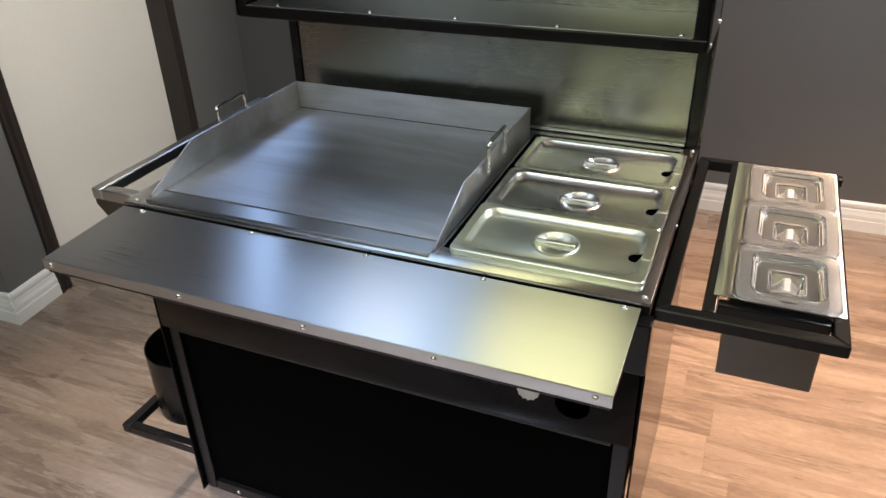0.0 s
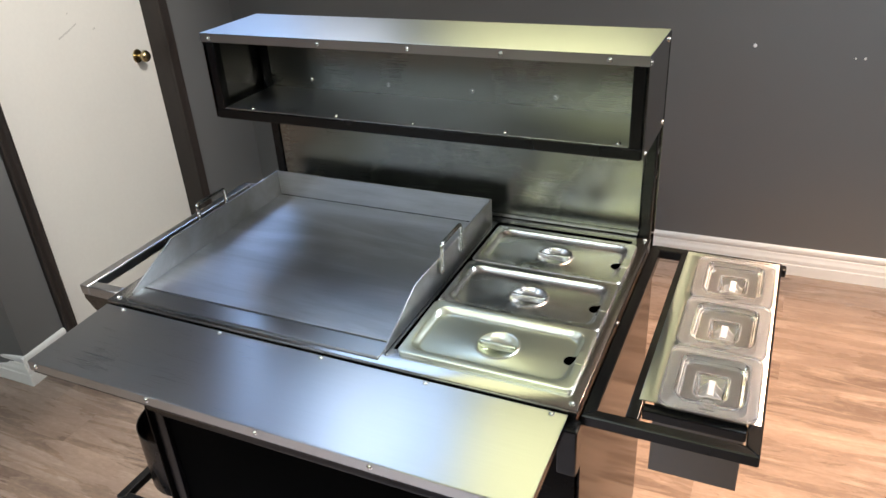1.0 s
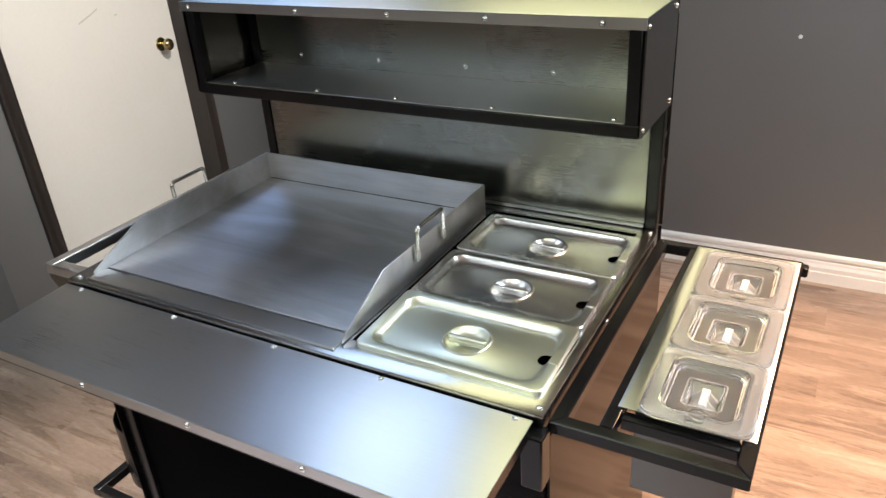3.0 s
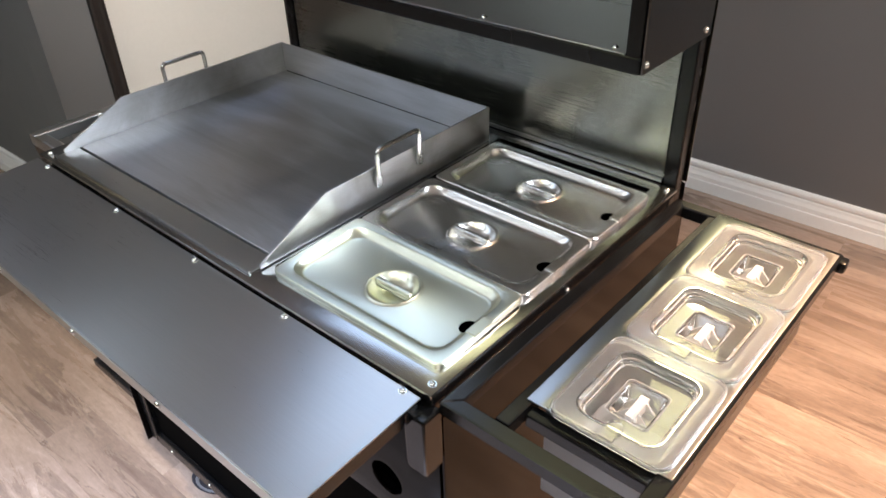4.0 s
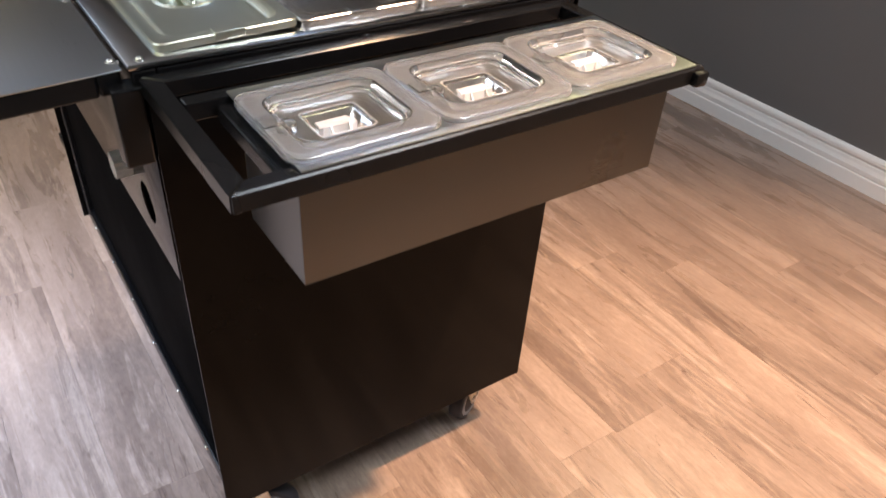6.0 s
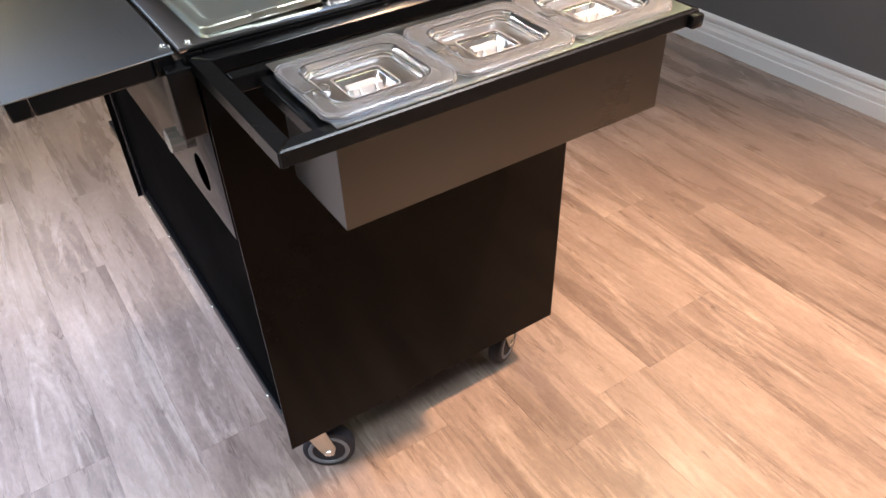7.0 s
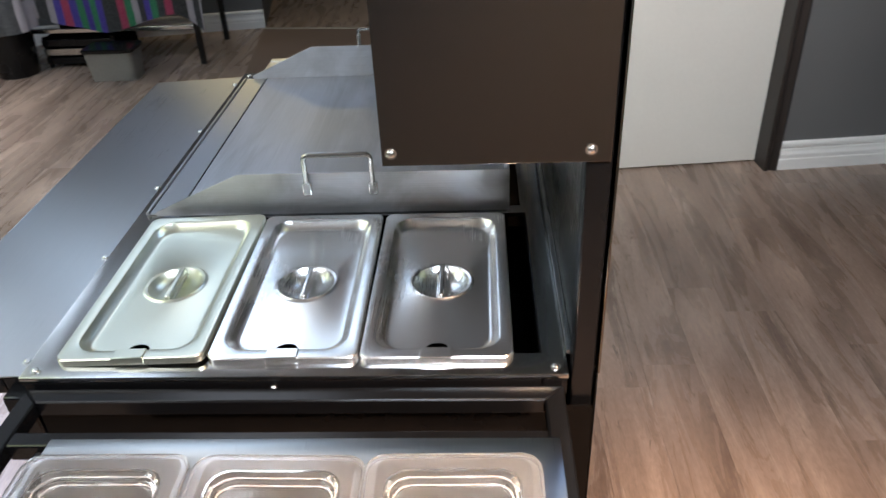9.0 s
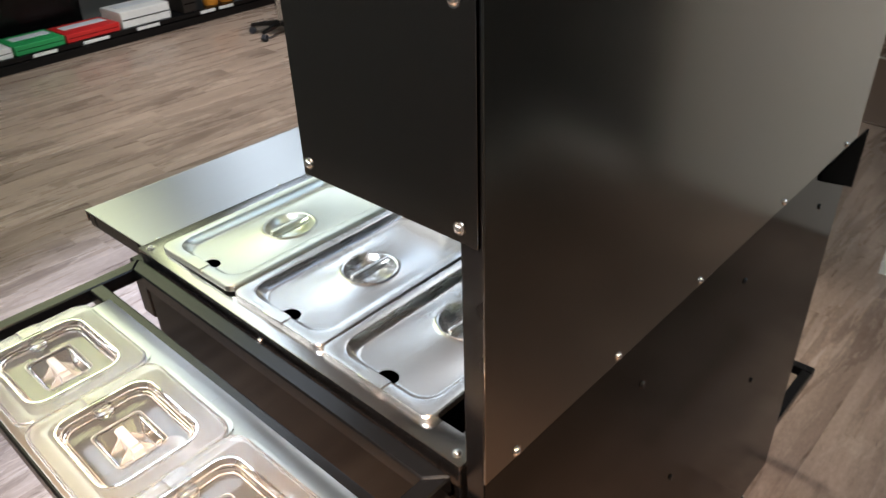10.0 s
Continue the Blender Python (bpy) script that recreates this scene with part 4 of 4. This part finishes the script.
def display_table():
    tb = thing("display_table", -4.35, -1.95, 0, "black display table half covered by a bright striped blanket", "table")
    part("tabletop", abox(-4.72, -4.10, -2.62, -1.30, 0.70, 0.735, 0.004), BLACK, tb)
    for x in (-4.70, -4.14):
        for y in (-2.58, -1.36):
            part("leg", abox(x, x + 0.035, y, y + 0.035, 0.0, 0.70, 0.003), BLACK, tb)
    part("lower_rail", abox(-4.145, -4.120, -2.54, -1.37, 0.235, 0.262, 0.003), CHROME, tb)
    return tb


table = display_table()
table.matrix_basis = Matrix.Translation((-0.18, 0, 0)) @ table.matrix_basis


def blanket():
    bm = bmesh.new()
    n, rows = 64, 14
    grid = []
    for i in range(rows + 1):
        v = i / rows
        row = []
        for k in range(n + 1):
            u = k / n
            y = -2.66 + 1.40 * u
            drop = 0.30 + 0.05 * math.sin(9 * u) + 0.09 * max(0, u - 0.86) / 0.14 * -1 + 0.06 * max(0, 0.12 - u) / 0.12 * -1
            if v < 0.35:
                x, z = -4.62 + (v / 0.35) * 0.535, 0.742 + 0.003 * math.sin(14 * u + 6 * v)
            else:
                w = (v - 0.35) / 0.65
                x, z = -4.085 + 0.022 * math.sin(26 * u) * w + 0.02 * w, 0.742 - w * (0.742 - drop)
            row.append(bm.verts.new((x, y, z)))
        grid.append(row)
    for a, b in zip(grid, grid[1:]):
        for k in range(n):
            bm.faces.new((a[k], b[k], b[k + 1], a[k + 1]))
    bmesh.ops.solidify(bm, geom=bm.faces[:], thickness=-0.004)
    tagged(part("blanket", bm, BLANKET, None, "", True, Matrix.Translation((-0.18, 0, 0))), "woven blanket striped in pink, green and violet over the table", "blanket")


blanket()
tub = thing("storage_tub", -4.07, -1.84, 0, "cloudy plastic tub with a dark lid on the floor", "storage tub")
tb = loft(bmesh.new(), [(ring(0.10, 0.16, 0.03, 5), 0.19), (ring(0.085, 0.145, 0.03, 5), 0.002)], True)
bmesh.ops.solidify(tb, geom=tb.faces[:], thickness=0.003)
tb.transform(Matrix.Translation((-4.07, -1.84, 0)))
part("tub_body", tb, CLOUDY, tub)
ld = loft(bmesh.new(), [(ring(0.11, 0.17, 0.03, 5), 0.19), (ring(0.11, 0.17, 0.03, 5), 0.205), (ring(0.10, 0.16, 0.03, 5), 0.212)], True, True)
ld.transform(Matrix.Translation((-4.07, -1.84, 0)))
part("lid", ld, BLACK, tub)
crate = thing("parts_crate", -4.05, -2.15, 0, "dark slatted crate under the table", "crate")
for k in range(3):
    part("crate_slat", abox(-4.02, -4.005, -2.44, -1.95, 0.03 + 0.06 * k, 0.075 + 0.06 * k, 0.003), BLACK if k != 1 else CHROME, crate)
for y in (-2.44, -1.97):
    part("crate_post", abox(-4.045, -4.021, y, y + 0.02, 0.0, 0.21, 0.002), BLACK, crate)
part("crate_back", abox(-4.40, -4.046, -2.44, -1.95, 0.02, 0.20, 0.003), MATT, crate)
crate.matrix_basis = Matrix.Translation((-0.28, 0.02, 0)) @ crate.matrix_basis

bin_ob = thing("waste_bin", -4.20, -2.585, 0, "black round bin with a violet cloth over its edge", "bin")
bb = bmesh.new()
cyl(bb, 0.130, 0.185, 0.0, 0.50, 40, 0.004, Matrix.Translation((-4.20, -2.585, 0)))
part("bin_body", bb, BLACK, bin_ob)
cloth = loft(bmesh.new(), [([(x * (1 + 0.08 * math.sin(9 * math.atan2(y, x))), y * (1 + 0.08 * math.sin(7 * math.atan2(y, x)))) for x, y in disc(r, 8)], z) for r, z in ((0.198, 0.30), (0.202, 0.42), (0.194, 0.506), (0.12, 0.522))], True)
cloth.transform(Matrix.Translation((-4.20, -2.585, 0)))
part("cloth", cloth, BLANKET, bin_ob, "striped violet cloth")

col = thing("wrapped_post", -4.36, -3.13, 0, "white post with loose white wrapping at its foot", "post")
part("post", abox(-4.41, -4.31, -3.18, -3.09, 0.0, 2.53, 0.006), WHITE, col)
wrap = bmesh.new()
bmesh.ops.create_icosphere(wrap, subdivisions=4, radius=1)
for v in wrap.verts:
    q = 1 + 0.28 * noise.noise(v.co * 2.3) + 0.12 * noise.noise(v.co * 6)
    v.co = Vector((-3.98 + v.co.x * 0.15 * q, -2.99 + v.co.y * 0.11 * q, max(0.001, 0.03 + v.co.z * 0.055 * q)))
part("wrapping", wrap, WHITE, col, "crumpled white wrapping")

cooler = thing("cooler", 0, 0, 0, "bright red cooler box with a dark lid and badge", "cooler")
part("cooler_body", loft(bmesh.new(), [(ring(0.125, 0.185, 0.03, 5), 0.0), (ring(0.145, 0.205, 0.03, 5), 0.33)], True, True), RED, cooler)
part("cooler_lid", loft(bmesh.new(), [(ring(0.150, 0.210, 0.03, 5), 0.331), (ring(0.150, 0.210, 0.03, 5), 0.365), (ring(0.135, 0.195, 0.03, 5), 0.38)], True, True), BLACK, cooler, "dark grey lid")
for z in (0.225, 0.240, 0.255, 0.270):
    for y in (-0.135, 0.135):
        part("rib", abox(0.1385, 0.1440, y - 0.035, y + 0.035, z, z + 0.006, 0.001), WHITE, cooler)
part("badge", abox(0.134, 0.142, -0.035, 0.035, 0.150, 0.195, 0.002), TREAD, cooler)
cooler.matrix_basis = pose(-4.365, -3.524, 0, 0, 0, 19.3)

# Black shelving along the front wall, turned a little
SHELVING = pose(-1.8, -4.56, 0, 0, 0, 3.7) @ Matrix.Translation((1.8, 4.262, 0))
shelf = thing("wall_shelving", -1.6, -4.4, 0, "black metal shelving with pale price strips and boxed stock", "shelving")
part("base_plinth", abox(-3.75, 0.6, -4.74, -4.262, 0.0, 0.06, 0.003), BLACK, shelf)
for z in (0.068, 0.50, 0.92, 1.34):
    part("shelf_board", abox(-3.75, 0.6, -4.735, -4.258 if z < 0.1 else -4.42, z, z + 0.032, 0.003), BLACK, shelf)
part("back_sheet", abox(-3.75, 0.6, -4.752, -4.741, 0.0, 1.75, 0.002), BLACK, shelf)
for x in (-3.72, -2.72, -1.62, -0.52, 0.56):
    part("upright", abox(x, x + 0.03, -4.74, -4.737, 0.10, 1.75, 0.001), BLACK, shelf)
for x, w in ((-1.48, 0.17), (-1.86, 0.20), (-2.28, 0.19), (-2.82, 0.14), (-3.00, 0.14), (-3.45, 0.18), (-1.02, 0.17)):
    part("price_strip", abox(x - w / 2, x + w / 2, -4.257, -4.2545, 0.072, 0.094), WHITE, shelf)
shelf.matrix_basis = SHELVING @ shelf.matrix_basis
ORANGE = plain("orange_jar", (0.62, 0.24, 0.03), 0.3)
for x0, x1, mt, hgt, say in ((-1.28, -0.90, WHITE, 0.07, "white boxed goods on the black shelf"), (-1.645, -1.30, GREEN, 0.065, "green boxed goods on the black shelf"), (-2.07, -1.66, RED, 0.060, "red boxed goods on the black shelf"), (-2.50, -2.09, WHITE, 0.12, "large white boxed goods on the black shelf"), (-2.74, -2.62, CASING, 0.14, "brown boxed goods on the black shelf"), (-3.68, -3.20, WHITE, 0.09, "white boxed goods on the black shelf")):
    ob = tagged(part("stock_box", abox(x0, x1, -4.56, -4.275, 0.1005, 0.1005 + hgt, 0.006), mt, None), say, "box", "stock on the shelf")
    part("sleeve", abox(x0 + 0.03, x1 - 0.05, -4.50, -4.40, 0.1008 + hgt, 0.1040 + hgt, 0.001), PRINT, ob)
    part("seam", abox(x0 + 0.01, x1 - 0.01, -4.2748, -4.2742, 0.1005 + hgt * 0.45, 0.1005 + hgt * 0.52), MATT, ob)
    ob.matrix_basis = SHELVING
for x in (-3.08, -2.93):
    jar = thing("stock_jar", x, -4.36, 0.1, "orange jar with a pink lid on the black shelf", "jar", "jars on the shelf")
    part("jar_body", cyl(bmesh.new(), 0.062, 0.066, 0.1005, 0.225, 28, 0.006, Matrix.Translation((x, -4.36, 0))), ORANGE, jar)
    part("lid", cyl(bmesh.new(), 0.068, 0.066, 0.2255, 0.255, 28, 0.004, Matrix.Translation((x, -4.36, 0))), RED, jar, "pink screw lid")
    jar.matrix_basis = SHELVING @ jar.matrix_basis

stool = thing("rolling_stool", -2.97, -3.86, 0, "rolling stool with a black star base on small casters", "stool")
part("column", cyl(bmesh.new(), 0.025, 0.022, 0.07, 0.42, 20, 0, Matrix.Translation((-2.97, -3.86, 0))), CHROME, stool)
part("seat", cyl(bmesh.new(), 0.17, 0.175, 0.42, 0.50, 40, 0.02, Matrix.Translation((-2.97, -3.86, 0))), BLACK, stool, "round black padded seat")
for k in range(5):
    m = pose(-2.97, -3.86, 0, 0, 0, 72 * k + 20)
    arm = prism([(0.02, 0.062), (0.235, 0.055), (0.235, 0.075), (0.02, 0.10)], "y", -0.014, 0.014, 0.003)
    arm.transform(m)
    a = part("star_arm", arm, BLACK, stool)
    w = bmesh.new()
    cyl(w, 0.025, 0.025, -0.02, 0.02, 20, 0.004, m @ pose(0.225, 0, 0.0255, 90))
    part("roller", w, RUBBER, a)


# ---- floor planks ----
PL, PW, GAP = 1.22, 0.1672, 0.0002


def plank_mesh(length):
    bm = bmesh.new()
    x, y, z, b = length / 2 - GAP / 2, PW / 2 - GAP / 2, 0.0, 0.0003
    lo = [bm.verts.new((sx * x, sy * y, -0.006)) for sx, sy in ((-1, -1), (1, -1), (1, 1), (-1, 1))]
    mid = [bm.verts.new((sx * x, sy * y, z - b)) for sx, sy in ((-1, -1), (1, -1), (1, 1), (-1, 1))]
    hi = [bm.verts.new((sx * (x - b), sy * (y - b), z)) for sx, sy in ((-1, -1), (1, -1), (1, 1), (-1, 1))]
    for a, c in ((lo, mid), (mid, hi)):
        for i in range(4):
            bm.faces.new((a[i], a[(i + 1) % 4], c[(i + 1) % 4], c[i]))
    bm.faces.new(hi)
    me = finish(bm, "plank", False)
    me.materials.append(PLANK)
    return me


floor_ob = bpy.data.objects["floor"]
WHOLE = plank_mesh(PL)
rng = random.Random(4)
ENDS = {0: 2.610, 2: 2.703, 4: 0.565, 7: 2.312, 8: 1.507}
for k in range(-8, 38):
    yc = -1.2145 - PW * (k + 0.5)
    x = ENDS.get(k, rng.uniform(0, PL))
    x -= PL * math.ceil((x - X0) / PL)
    while x < X1:
        a, b = max(x, X0), min(x + PL, X1)
        if b - a > 0.02:
            ob = new("plank", WHOLE if b - a > PL - 0.001 else plank_mesh(b - a))
            ob.parent = floor_ob
            ob.matrix_basis = pose((a + b) / 2, yc, 0)
        x += PL
